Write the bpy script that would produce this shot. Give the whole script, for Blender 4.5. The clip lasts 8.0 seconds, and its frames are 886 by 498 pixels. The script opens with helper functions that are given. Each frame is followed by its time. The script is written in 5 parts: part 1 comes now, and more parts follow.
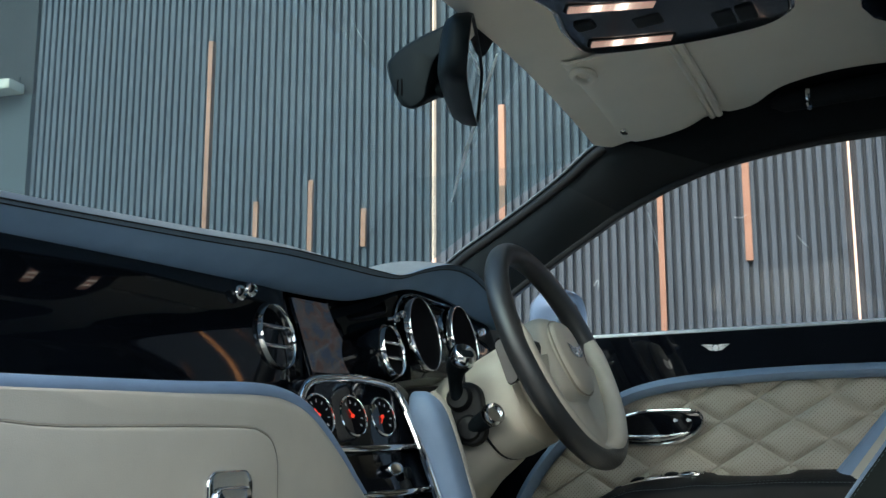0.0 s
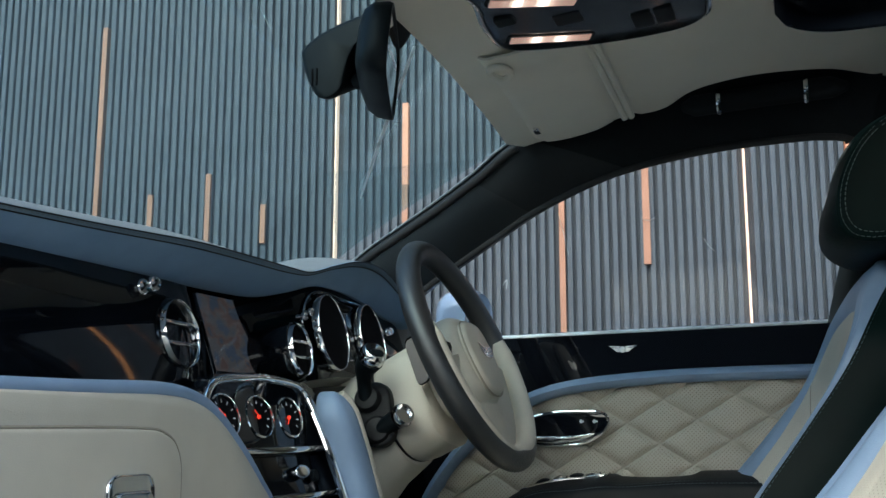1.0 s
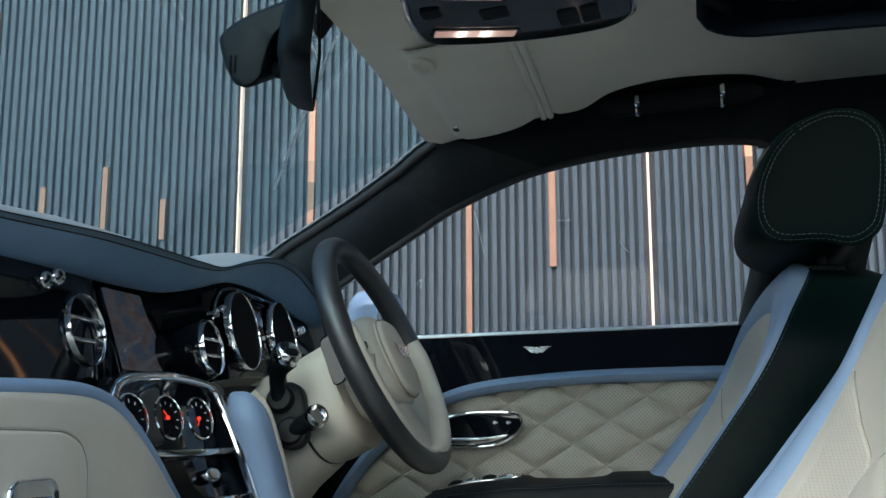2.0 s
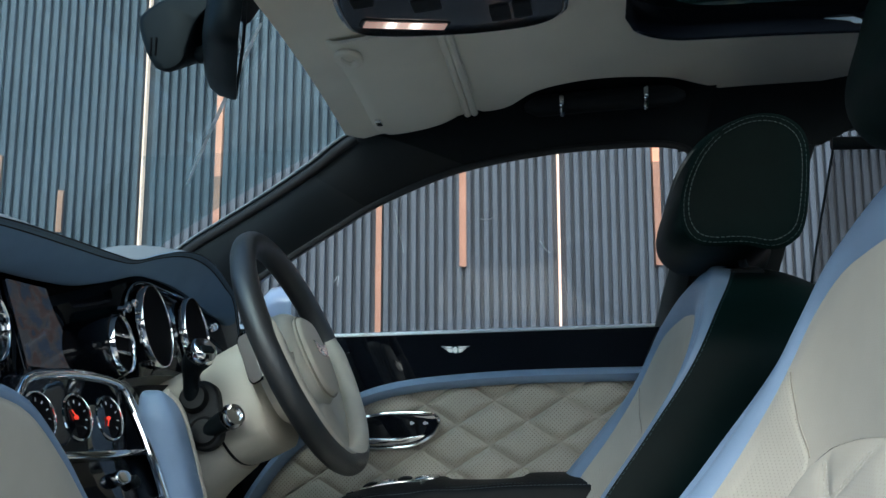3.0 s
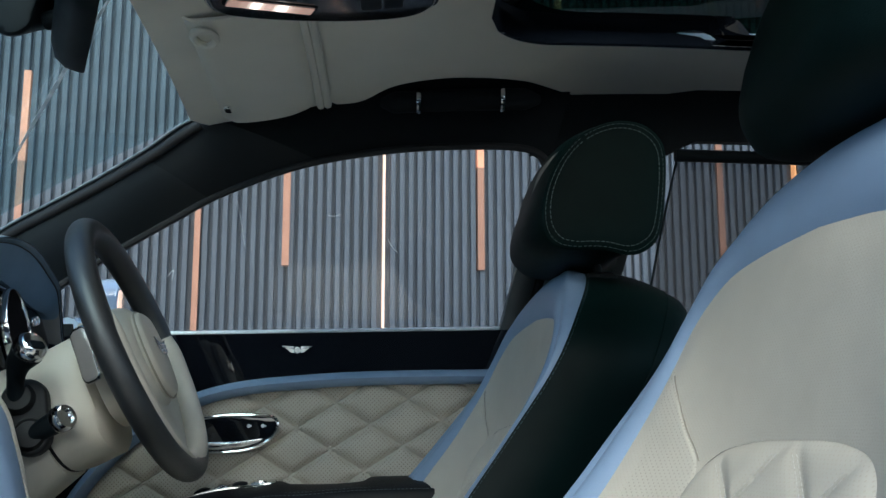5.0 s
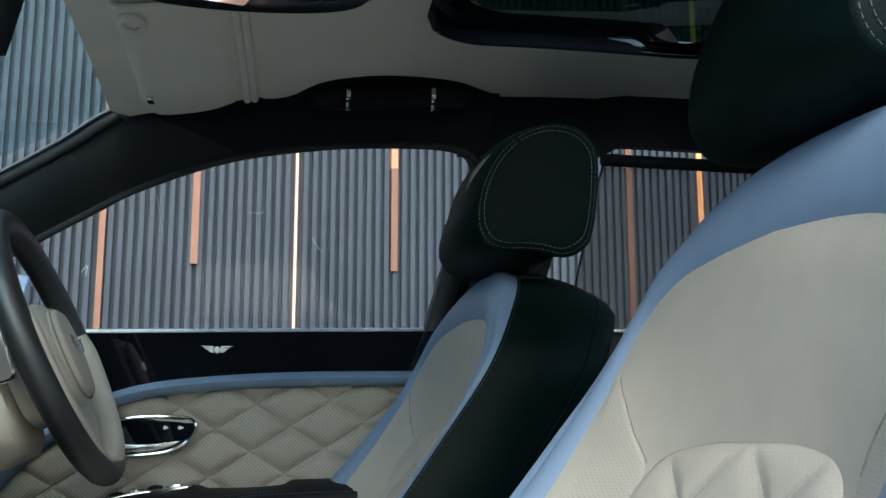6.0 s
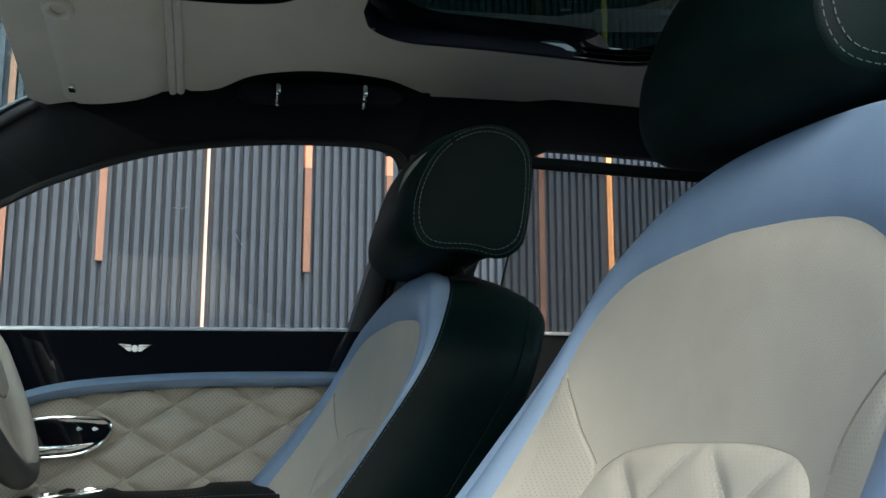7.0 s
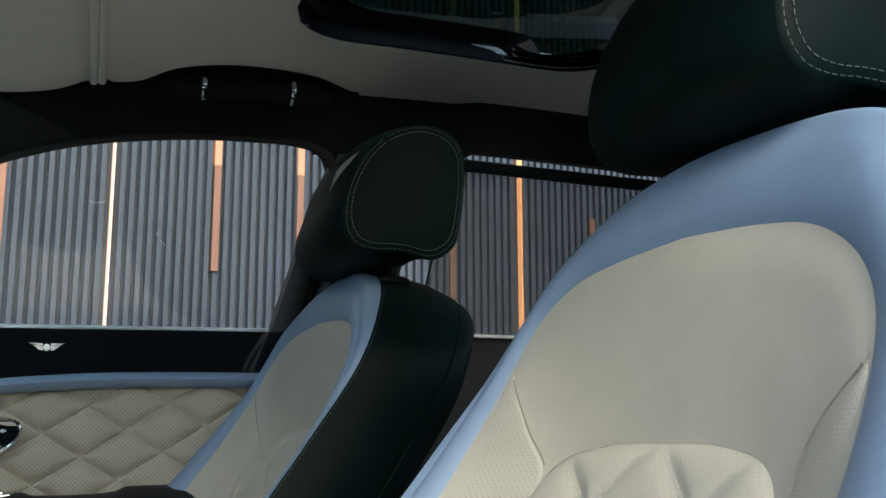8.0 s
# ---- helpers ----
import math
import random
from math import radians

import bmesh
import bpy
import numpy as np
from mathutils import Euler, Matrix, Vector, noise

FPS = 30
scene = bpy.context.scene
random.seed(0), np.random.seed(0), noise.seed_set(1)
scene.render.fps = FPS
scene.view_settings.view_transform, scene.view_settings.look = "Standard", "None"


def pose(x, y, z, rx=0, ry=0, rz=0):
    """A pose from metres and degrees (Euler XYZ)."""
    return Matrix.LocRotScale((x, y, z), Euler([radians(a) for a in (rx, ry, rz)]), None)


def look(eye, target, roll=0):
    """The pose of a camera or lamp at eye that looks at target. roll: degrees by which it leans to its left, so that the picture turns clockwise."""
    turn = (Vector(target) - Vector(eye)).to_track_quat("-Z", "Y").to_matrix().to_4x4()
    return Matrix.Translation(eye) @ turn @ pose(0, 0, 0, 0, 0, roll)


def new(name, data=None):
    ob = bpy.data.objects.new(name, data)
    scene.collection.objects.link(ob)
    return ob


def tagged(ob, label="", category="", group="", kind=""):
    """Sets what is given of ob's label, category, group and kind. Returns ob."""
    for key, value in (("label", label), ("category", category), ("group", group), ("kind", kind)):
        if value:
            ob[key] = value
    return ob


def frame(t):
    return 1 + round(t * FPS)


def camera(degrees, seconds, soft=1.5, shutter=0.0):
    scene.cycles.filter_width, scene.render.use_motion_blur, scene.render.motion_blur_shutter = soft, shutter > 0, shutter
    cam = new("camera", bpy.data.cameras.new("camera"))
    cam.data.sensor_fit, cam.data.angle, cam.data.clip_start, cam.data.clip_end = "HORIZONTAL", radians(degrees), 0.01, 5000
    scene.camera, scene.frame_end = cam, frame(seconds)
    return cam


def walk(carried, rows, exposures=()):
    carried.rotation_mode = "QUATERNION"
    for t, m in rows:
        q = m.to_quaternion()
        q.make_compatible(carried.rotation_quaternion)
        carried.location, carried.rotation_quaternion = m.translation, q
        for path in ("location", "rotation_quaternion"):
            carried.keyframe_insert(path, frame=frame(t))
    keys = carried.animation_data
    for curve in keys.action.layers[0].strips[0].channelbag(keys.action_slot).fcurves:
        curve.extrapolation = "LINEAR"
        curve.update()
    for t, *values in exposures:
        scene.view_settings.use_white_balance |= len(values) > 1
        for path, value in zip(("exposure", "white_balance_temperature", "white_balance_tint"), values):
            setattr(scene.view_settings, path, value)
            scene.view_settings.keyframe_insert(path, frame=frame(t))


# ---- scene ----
cam = camera(46.43, 8.0)
# seconds, eye, yaw, pitch, roll
ROWS = [
    (0, 0.9087, -0.5655, 0.8598, 25.922, 9.866, 0.032),
    (0.5, 0.8907, -0.5557, 0.8605, 22.939, 9.866, 0.045),
    (1, 0.8730, -0.5444, 0.8610, 20.019, 9.888, -0.009),
    (1.5, 0.8546, -0.5345, 0.8605, 17.144, 9.930, 0.058),
    (3, 0.7975, -0.5007, 0.8608, 8.690, 9.995, 0.022),
    (3.5, 0.7781, -0.4931, 0.8620, 5.912, 9.969, 0.013),
    (4, 0.7586, -0.4830, 0.8619, 3.134, 10.027, -0.003),
    (4.5, 0.7395, -0.4720, 0.8610, 0.369, 10.107, 0.016),
    (6, 0.6815, -0.4423, 0.8611, -7.957, 10.258, 0.056),
    (6.5, 0.6633, -0.4312, 0.8600, -10.682, 10.338, 0.011),
    (7, 0.6431, -0.4224, 0.8586, -13.499, 10.434, 0.022),
    (7.5, 0.6235, -0.4129, 0.8577, -16.340, 10.519, 0.036),
    (8, 0.6054, -0.4019, 0.8577, -19.155, 10.586, 0.054),
]
walk(cam, [(t, pose(x, y, z, 90 + pitch, 0, yaw) @ pose(0, 0, 0, 0, 0, -roll)) for t, x, y, z, yaw, pitch, roll in ROWS],
     exposures=[(0.0, 1.02, 5780, -1), (3.0, 0.94, 5400, 0), (6.0, 0.91, 5550, 0), (8.0, 0.95, 5980, 1)])

# ---- world and light ----
world = bpy.data.worlds.new("world")
scene.world = world
world.use_nodes = True
wn = world.node_tree
sky = wn.nodes.new("ShaderNodeTexSky")
sky.sky_type = "NISHITA"
sky.sun_disc = False
sky.sun_elevation = radians(39)
sky.sun_rotation = radians(183)
sky.air_density, sky.dust_density, sky.ozone_density = 1.0, 4.0, 1.0
wn.links.new(sky.outputs[0], wn.nodes["Background"].inputs[0])
wn.nodes["Background"].inputs[1].default_value = 0.162
sun = new("sun", bpy.data.lights.new("sun", "SUN"))
sun.data.energy, sun.data.angle, sun.data.color = 0.15, radians(40), (1.0, 0.97, 0.94)
sun.matrix_world = look((0.5, -4.9, 4.7), (0.5, 0.6, 0.4))


# ---- materials ----
def mat(name, color, rough=0.5, metal=0.0, vary=0.12, scale=30.0, bump=0.0, bscale=400.0, coat=0.0, sheen=0.0, spec=0.5):
    """A surface with colour that varies at two scales and fine relief."""
    m = bpy.data.materials.new(name)
    m.use_nodes = True
    nt = m.node_tree
    b = nt.nodes["Principled BSDF"]
    tc = nt.nodes.new("ShaderNodeTexCoord")
    n1 = nt.nodes.new("ShaderNodeTexNoise")
    n1.inputs["Scale"].default_value = scale
    n1.inputs["Detail"].default_value = 6
    n2 = nt.nodes.new("ShaderNodeTexNoise")
    n2.inputs["Scale"].default_value = scale * 0.13
    n2.inputs["Detail"].default_value = 3
    mx = nt.nodes.new("ShaderNodeMath")
    mx.operation = "MULTIPLY"
    nt.links.new(tc.outputs["Object"], n1.inputs["Vector"])
    nt.links.new(tc.outputs["Object"], n2.inputs["Vector"])
    nt.links.new(n1.outputs["Fac"], mx.inputs[0])
    nt.links.new(n2.outputs["Fac"], mx.inputs[1])
    ramp = nt.nodes.new("ShaderNodeValToRGB")
    lo = [c * (1 - vary) for c in color]
    hi = [min(1, c * (1 + vary)) for c in color]
    ramp.color_ramp.elements[0].position, ramp.color_ramp.elements[1].position = 0.12, 0.4
    ramp.color_ramp.elements[0].color, ramp.color_ramp.elements[1].color = (*lo, 1), (*hi, 1)
    nt.links.new(mx.outputs[0], ramp.inputs[0])
    nt.links.new(ramp.outputs[0], b.inputs["Base Color"])
    rr = nt.nodes.new("ShaderNodeMapRange")
    rr.inputs["To Min"].default_value, rr.inputs["To Max"].default_value = max(0.01, rough - 0.08 * (rough > 0.15)), rough + 0.08 * (rough > 0.15) + 0.01
    nt.links.new(n2.outputs["Fac"], rr.inputs["Value"])
    nt.links.new(rr.outputs[0], b.inputs["Roughness"])
    b.inputs["Metallic"].default_value = metal
    b.inputs["Coat Weight"].default_value = coat
    b.inputs["Coat Roughness"].default_value = 0.03
    b.inputs["Sheen Weight"].default_value = sheen
    b.inputs["Specular IOR Level"].default_value = spec
    if bump:
        n3 = nt.nodes.new("ShaderNodeTexVoronoi")
        n3.inputs["Scale"].default_value = bscale
        nt.links.new(tc.outputs["Object"], n3.inputs["Vector"])
        bp = nt.nodes.new("ShaderNodeBump")
        bp.inputs["Strength"].default_value = bump
        bp.inputs["Distance"].default_value = 0.001
        nt.links.new(n3.outputs["Distance"], bp.inputs["Height"])
        nt.links.new(bp.outputs[0], b.inputs["Normal"])
    return m


def perforated(name, color, pitch, axes, rough=0.5, hole_shade=0.45, quilt=None):
    """Leather with rows of small punched holes; axes: which two of x, y, z lie in the panel; quilt: seams kept free of holes."""
    m = mat(name, color, rough, 0, 0.06, 24, 0.12, 700)
    nt = m.node_tree
    b = nt.nodes["Principled BSDF"]
    tc = nt.nodes["Texture Coordinate"]
    sep = nt.nodes.new("ShaderNodeSeparateXYZ")
    nt.links.new(tc.outputs["Object"], sep.inputs[0])

    def node(op, a, c=None):
        n = nt.nodes.new("ShaderNodeMath")
        n.operation = op
        for i, v in enumerate((a, c)):
            if v is None:
                continue
            if isinstance(v, (int, float)):
                n.inputs[i].default_value = v
            else:
                nt.links.new(v, n.inputs[i])
        return n.outputs[0]

    u, v = sep.outputs[axes[0]], sep.outputs[axes[1]]
    a = node("MULTIPLY", node("ADD", u, v), 1 / pitch)
    c = node("MULTIPLY", node("SUBTRACT", u, v), 1 / pitch)
    fa = node("SUBTRACT", node("FRACT", a), 0.5)
    fc = node("SUBTRACT", node("FRACT", c), 0.5)
    d = node("ADD", node("MULTIPLY", fa, fa), node("MULTIPLY", fc, fc))
    hole = node("LESS_THAN", d, 0.03)
    if quilt:
        u0, v0, lines, margin = quilt
        for s, period in lines:
            q = node("MULTIPLY", node("ADD", node("SUBTRACT", u, u0), node("MULTIPLY", node("SUBTRACT", v, v0), s)), 1 / period)
            q = node("ABSOLUTE", node("SUBTRACT", node("FRACT", node("ADD", q, 0.5)), 0.5))
            hole = node("MULTIPLY", hole, node("GREATER_THAN", q, margin))
    mix = nt.nodes.new("ShaderNodeMix")
    mix.data_type = "RGBA"
    old = b.inputs["Base Color"].links[0].from_socket
    nt.links.new(hole, mix.inputs["Factor"])
    nt.links.new(old, mix.inputs["A"])
    mix.inputs["B"].default_value = (color[0] * hole_shade, color[1] * hole_shade * 0.95, color[2] * hole_shade * 0.9, 1)
    nt.links.new(mix.outputs["Result"], b.inputs["Base Color"])
    return m


def glass(name, tint, sheen=0.03, rough=0.0, film=0.02):
    """A clear pane: light passes straight on, tinted, with a true mirror sheen."""
    m = bpy.data.materials.new(name)
    m.use_nodes = True
    nt = m.node_tree
    nt.nodes.remove(nt.nodes["Principled BSDF"])
    tr, gl = nt.nodes.new("ShaderNodeBsdfTransparent"), nt.nodes.new("ShaderNodeBsdfGlossy")
    tr.inputs[0].default_value = (*tint, 1)
    gl.inputs["Roughness"].default_value = rough
    lw, mx = nt.nodes.new("ShaderNodeLayerWeight"), nt.nodes.new("ShaderNodeMixShader")
    lw.inputs["Blend"].default_value = 0.5
    pw, ml = nt.nodes.new("ShaderNodeMath"), nt.nodes.new("ShaderNodeMath")
    pw.operation, ml.operation = "POWER", "MULTIPLY_ADD"
    pw.inputs[1].default_value = 5
    ml.inputs[1].default_value, ml.inputs[2].default_value = 0.6 * (1 - sheen), sheen
    nt.links.new(lw.outputs["Facing"], pw.inputs[0])
    nt.links.new(pw.outputs[0], ml.inputs[0])
    nt.links.new(ml.outputs[0], mx.inputs[0])
    nt.links.new(tr.outputs[0], mx.inputs[1])
    nt.links.new(gl.outputs[0], mx.inputs[2])
    df, tl, dm, fm = (nt.nodes.new(k) for k in ("ShaderNodeBsdfDiffuse", "ShaderNodeBsdfTranslucent", "ShaderNodeMixShader", "ShaderNodeMixShader"))
    df.inputs[0].default_value = tl.inputs[0].default_value = (0.75, 0.85, 0.9, 1)
    nt.links.new(df.outputs[0], dm.inputs[1])
    nt.links.new(tl.outputs[0], dm.inputs[2])
    tc, nz, rg = nt.nodes.new("ShaderNodeTexCoord"), nt.nodes.new("ShaderNodeTexNoise"), nt.nodes.new("ShaderNodeMapRange")
    nz.inputs["Scale"].default_value = 3.5
    nz.inputs["Detail"].default_value = 4
    nt.links.new(tc.outputs["Object"], nz.inputs["Vector"])
    nt.links.new(nz.outputs["Fac"], rg.inputs["Value"])
    rg.inputs["From Min"].default_value, rg.inputs["From Max"].default_value = 0.3, 0.75
    rg.inputs["To Min"].default_value, rg.inputs["To Max"].default_value = film * 0.5, film * 1.5
    nt.links.new(rg.outputs[0], fm.inputs[0])
    nt.links.new(mx.outputs[0], fm.inputs[1])
    nt.links.new(dm.outputs[0], fm.inputs[2])
    nt.links.new(fm.outputs[0], nt.nodes["Material Output"].inputs[0])
    return m


def glow(name, color, strength):
    m = bpy.data.materials.new(name)
    m.use_nodes = True
    b = m.node_tree.nodes["Principled BSDF"]
    b.inputs["Base Color"].default_value = (*color, 1)
    b.inputs["Emission Color"].default_value = (*color, 1)
    b.inputs["Emission Strength"].default_value = strength
    return m


def mesh_cloth(name, color, pitch, clear):
    """A woven sun blind: fine threads with open holes between."""
    m = mat(name, color, 0.8, 0, 0.1, 50)
    nt = m.node_tree
    tc = nt.nodes["Texture Coordinate"]
    vo = nt.nodes.new("ShaderNodeTexNoise")
    vo.inputs["Scale"].default_value = 1 / pitch
    nt.links.new(tc.outputs["Object"], vo.inputs["Vector"])
    lt = nt.nodes.new("ShaderNodeMapRange")
    lt.inputs["To Min"].default_value, lt.inputs["To Max"].default_value = clear - 0.15, clear + 0.15
    nt.links.new(vo.outputs["Fac"], lt.inputs["Value"])
    tr, mx = nt.nodes.new("ShaderNodeBsdfTransparent"), nt.nodes.new("ShaderNodeMixShader")
    nt.links.new(lt.outputs[0], mx.inputs[0])
    nt.links.new(nt.nodes["Principled BSDF"].outputs[0], mx.inputs[1])
    nt.links.new(tr.outputs[0], mx.inputs[2])
    nt.links.new(mx.outputs[0], nt.nodes["Material Output"].inputs[0])
    return m


CREAM = mat("cream_leather", (0.525, 0.496, 0.416), 0.48, 0, 0.05, 20, 0.15, 900)
CREAM_PERF = perforated("cream_fine_perforated_leather", (0.54, 0.51, 0.428), 0.0042, (1, 2), 0.5, 0.94)
CREAM_WING = perforated("cream_perforated_leather", (0.54, 0.51, 0.428), 0.0050, (1, 2), 0.5, 0.74)
CREAM_PAD = perforated("cream_quilted_pad_leather", (0.56, 0.53, 0.445), 0.0050, (1, 2), 0.5, 0.93)
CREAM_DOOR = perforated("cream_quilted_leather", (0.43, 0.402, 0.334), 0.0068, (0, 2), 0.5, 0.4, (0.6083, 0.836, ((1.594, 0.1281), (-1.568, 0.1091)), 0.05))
LINER = mat("headliner_leather", (0.77, 0.74, 0.645), 0.75, 0, 0.05, 12, 0.1, 1200)
BLUE = mat("blue_leather", (0.225, 0.313, 0.45), 0.45, 0, 0.06, 25, 0.15, 900)
BLUE_DARK = mat("dash_blue_leather", (0.185, 0.29, 0.44), 0.5, 0, 0.08, 25, 0.2, 900)
BLACK = mat("black_leather", (0.006, 0.007, 0.008), 0.55, 0, 0.2, 25, 0.2, 900, spec=0.3)
GREEN_BLACK = mat("dark_green_leather", (0.0015, 0.0072, 0.0069), 0.5, 0, 0.2, 25, 0.2, 900, spec=0.10)
SUEDE = mat("black_suede", (0.0038, 0.0058, 0.0072), 0.85, 0, 0.25, 60, 0.2, 1500, sheen=0.01, spec=0.3)
RUBBER = mat("black_rubber", (0.012, 0.012, 0.013), 0.6, 0, 0.2, 60)
# lit and half-lit tones of one black pillar trim
PILLAR = mat("pillar_black_lit", (0.0046, 0.0074, 0.0094), 0.42, 0, 0.15, 40, 0.2, 1200, spec=0.5)
PILLAR_TOP = mat("pillar_black_half_lit", (0.0042, 0.0066, 0.0083), 0.62, 0, 0.15, 40, 0.2, 1200, spec=0.38)
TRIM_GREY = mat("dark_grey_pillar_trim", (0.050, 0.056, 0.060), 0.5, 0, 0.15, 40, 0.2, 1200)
PLASTIC = mat("black_plastic", (0.0045, 0.0070, 0.0088), 0.42, 0, 0.15, 60, 0.1, 1500, spec=0.14)
GLOSS = mat("piano_black_veneer", (0.003, 0.004, 0.006), 0.03, 0, 0.3, 8, spec=0.5)
CHROME = mat("polished_chrome", (0.80, 0.80, 0.80), 0.08, 1.0, 0.03, 60)
SILL = mat("bright_sill_metal", (0.95, 0.95, 0.95), 0.3, 0.2, 0.03, 60)
BADGE = mat("satin_badge_metal", (0.82, 0.82, 0.84), 0.35, 0.45, 0.35, 900)
WHEEL_BLACK = mat("wheel_rim_leather", (0.015, 0.017, 0.018), 0.40, 0, 0.15, 60, 0.2, 900, spec=1.0)
THREAD = mat("pale_thread", (0.13, 0.155, 0.155), 0.8, 0, 0.1, 200)
SLATE_THREAD = mat("slate_thread", (0.05, 0.085, 0.10), 0.8, 0, 0.1, 200)
WHITE_THREAD = mat("cream_thread", (0.66, 0.64, 0.58), 0.8, 0, 0.1, 200)
# shadow-toned brown for creases and gaps, and for the spoke stitching
SEAM = mat("seam_shadow", (0.30, 0.275, 0.22), 0.8, 0, 0.1, 200)
EMBLEM = mat("emblem_thread", (0.20, 0.205, 0.195), 0.8, 0, 0.4, 300)
PAINT = mat("blue_car_paint", (0.58, 0.72, 0.90), 0.15, 0, 0.03, 10, coat=1.0)
WINDSHIELD = glass("windshield_glass", (0.75, 0.86, 0.88), 0.035, 0, 0.018)
WINDOW = glass("window_glass", (0.93, 0.95, 0.96), 0.036, 0, 0.018)
ROOFGLASS = glass("tinted_roof_glass", (0.085, 0.15, 0.13), 0.012, 0, 0.0004)
MIRROR = mat("mirror_silver", (0.85, 0.86, 0.88), 0.02, 1.0, 0.01, 5)
SLAT = mat("grey_slat", (0.069, 0.083, 0.106), 0.5, 0, 0.14, 9, 0.2, 80)
GROOVE = mat("dark_groove_board", (0.045, 0.052, 0.064), 0.7, 0, 0.2, 9)
COPPER = mat("copper_strip", (0.34, 0.17, 0.11), 0.4, 0.4, 0.15, 7)
LED = glow("warm_led", (1.0, 0.60, 0.42), 0.62)
LED_ORANGE = glow("orange_led", (1.0, 0.42, 0.16), 1.1)
# faint glow standing in for light from above on plain copper
COPPER_LIT = glow("copper_lit_glow", (0.9, 0.36, 0.20), 0.16)
GROUND = mat("grey_paving", (0.30, 0.30, 0.29), 0.85, 0, 0.2, 4, 0.3, 60)
LAMP_STEPS = [glow("map_lamp_glow", (1.0, 0.60 + 0.03 * k, 0.46 + 0.03 * k), (0.14, 0.2, 0.28, 0.4, 0.6, 0.9, 1.3)[k]) for k in range(7)]
SATIN = mat("satin_black_panel", (0.008, 0.011, 0.015), 0.14, 0, 0.2, 30, coat=0.2)
BAND = mat("dark_slate_leather", (0.13, 0.19, 0.26), 0.5, 0, 0.1, 25, 0.2, 900)
SILVER = mat("satin_silver", (0.62, 0.62, 0.60), 0.32, 0.7, 0.05, 60)
DASH_TOP = mat("grey_dash_leather", (0.26, 0.28, 0.30), 0.5, 0, 0.1, 25, 0.25, 900)
RED = glow("red_needle", (1.0, 0.05, 0.02), 0.28)
MESH = mesh_cloth("blind_mesh", (0.03, 0.03, 0.033), 0.002, 0.38)
WHITE = mat("white_print", (0.6, 0.62, 0.64), 0.5, 0, 0.05, 50)
SCREEN = mat("display_map", (0.004, 0.004, 0.005), 0.1)
_nt = SCREEN.node_tree
_tc, _vo, _rp = _nt.nodes["Texture Coordinate"], _nt.nodes.new("ShaderNodeTexNoise"), _nt.nodes.new("ShaderNodeValToRGB")
_vo.inputs["Scale"].default_value = 30
_vo.inputs["Detail"].default_value = 3
_nt.links.new(_tc.outputs["Object"], _vo.inputs["Vector"])
_nt.links.new(_vo.outputs["Fac"], _rp.inputs[0])
for _p, _c in ((0.0, (0.05, 0.06, 0.08, 1)), (0.42, (0.085, 0.06, 0.056, 1)), (0.485, (0.125, 0.095, 0.09, 1)), (0.50, (0.08, 0.075, 0.078, 1)), (0.58, (0.055, 0.065, 0.09, 1))):
    _e = _rp.color_ramp.elements.new(_p)
    _e.color = _c
_rp.color_ramp.interpolation = "CONSTANT"
_nt.links.new(_rp.outputs[0], _nt.nodes["Principled BSDF"].inputs["Emission Color"])
_nt.nodes["Principled BSDF"].inputs["Emission Strength"].default_value = 0.22
DIAL = mat("dial_black", (0.004, 0.004, 0.005), 0.7, 0, 0.2, 60, spec=0.05)


# ---- mesh helpers ----
def spline(pts, n, closed=False):
    """Points along a smooth curve through pts."""
    pts = [Vector(p) for p in pts]
    k = len(pts)
    out = []
    spans = k if closed else k - 1
    for i in range(n if closed else n + 1):
        s = i * spans / n
        j = min(int(s), spans - 1)
        u = s - j
        if closed:
            p0, p1, p2, p3 = pts[(j - 1) % k], pts[j % k], pts[(j + 1) % k], pts[(j + 2) % k]
        else:
            p1, p2 = pts[j], pts[j + 1]
            p0 = pts[j - 1] if j else p1 * 2 - p2
            p3 = pts[j + 2] if j + 2 < k else p2 * 2 - p1
        out.append(0.5 * (2 * p1 + (p2 - p0) * u + (2 * p0 - 5 * p1 + 4 * p2 - p3) * u * u + (3 * p1 - p0 - 3 * p2 + p3) * u ** 3))
    return out


def curve1(xs, vs):
    """A smooth function through the knots xs, vs."""
    def f(x):
        if x <= xs[0]:
            return vs[0]
        if x >= xs[-1]:
            return vs[-1]
        i = max(j for j in range(len(xs) - 1) if xs[j] <= x)
        h = xs[i + 1] - xs[i]
        u = (x - xs[i]) / h
        def slope(j):
            if j == 0 or j == len(xs) - 1:
                return 0.0 if len(xs) > 2 else (vs[-1] - vs[0]) / (xs[-1] - xs[0])
            return (vs[j + 1] - vs[j - 1]) / (xs[j + 1] - xs[j - 1])
        a, b = slope(i) * h, slope(i + 1) * h
        return vs[i] * (2 * u ** 3 - 3 * u * u + 1) + a * (u ** 3 - 2 * u * u + u) + vs[i + 1] * (3 * u * u - 2 * u ** 3) + b * (u ** 3 - u * u)
    return f


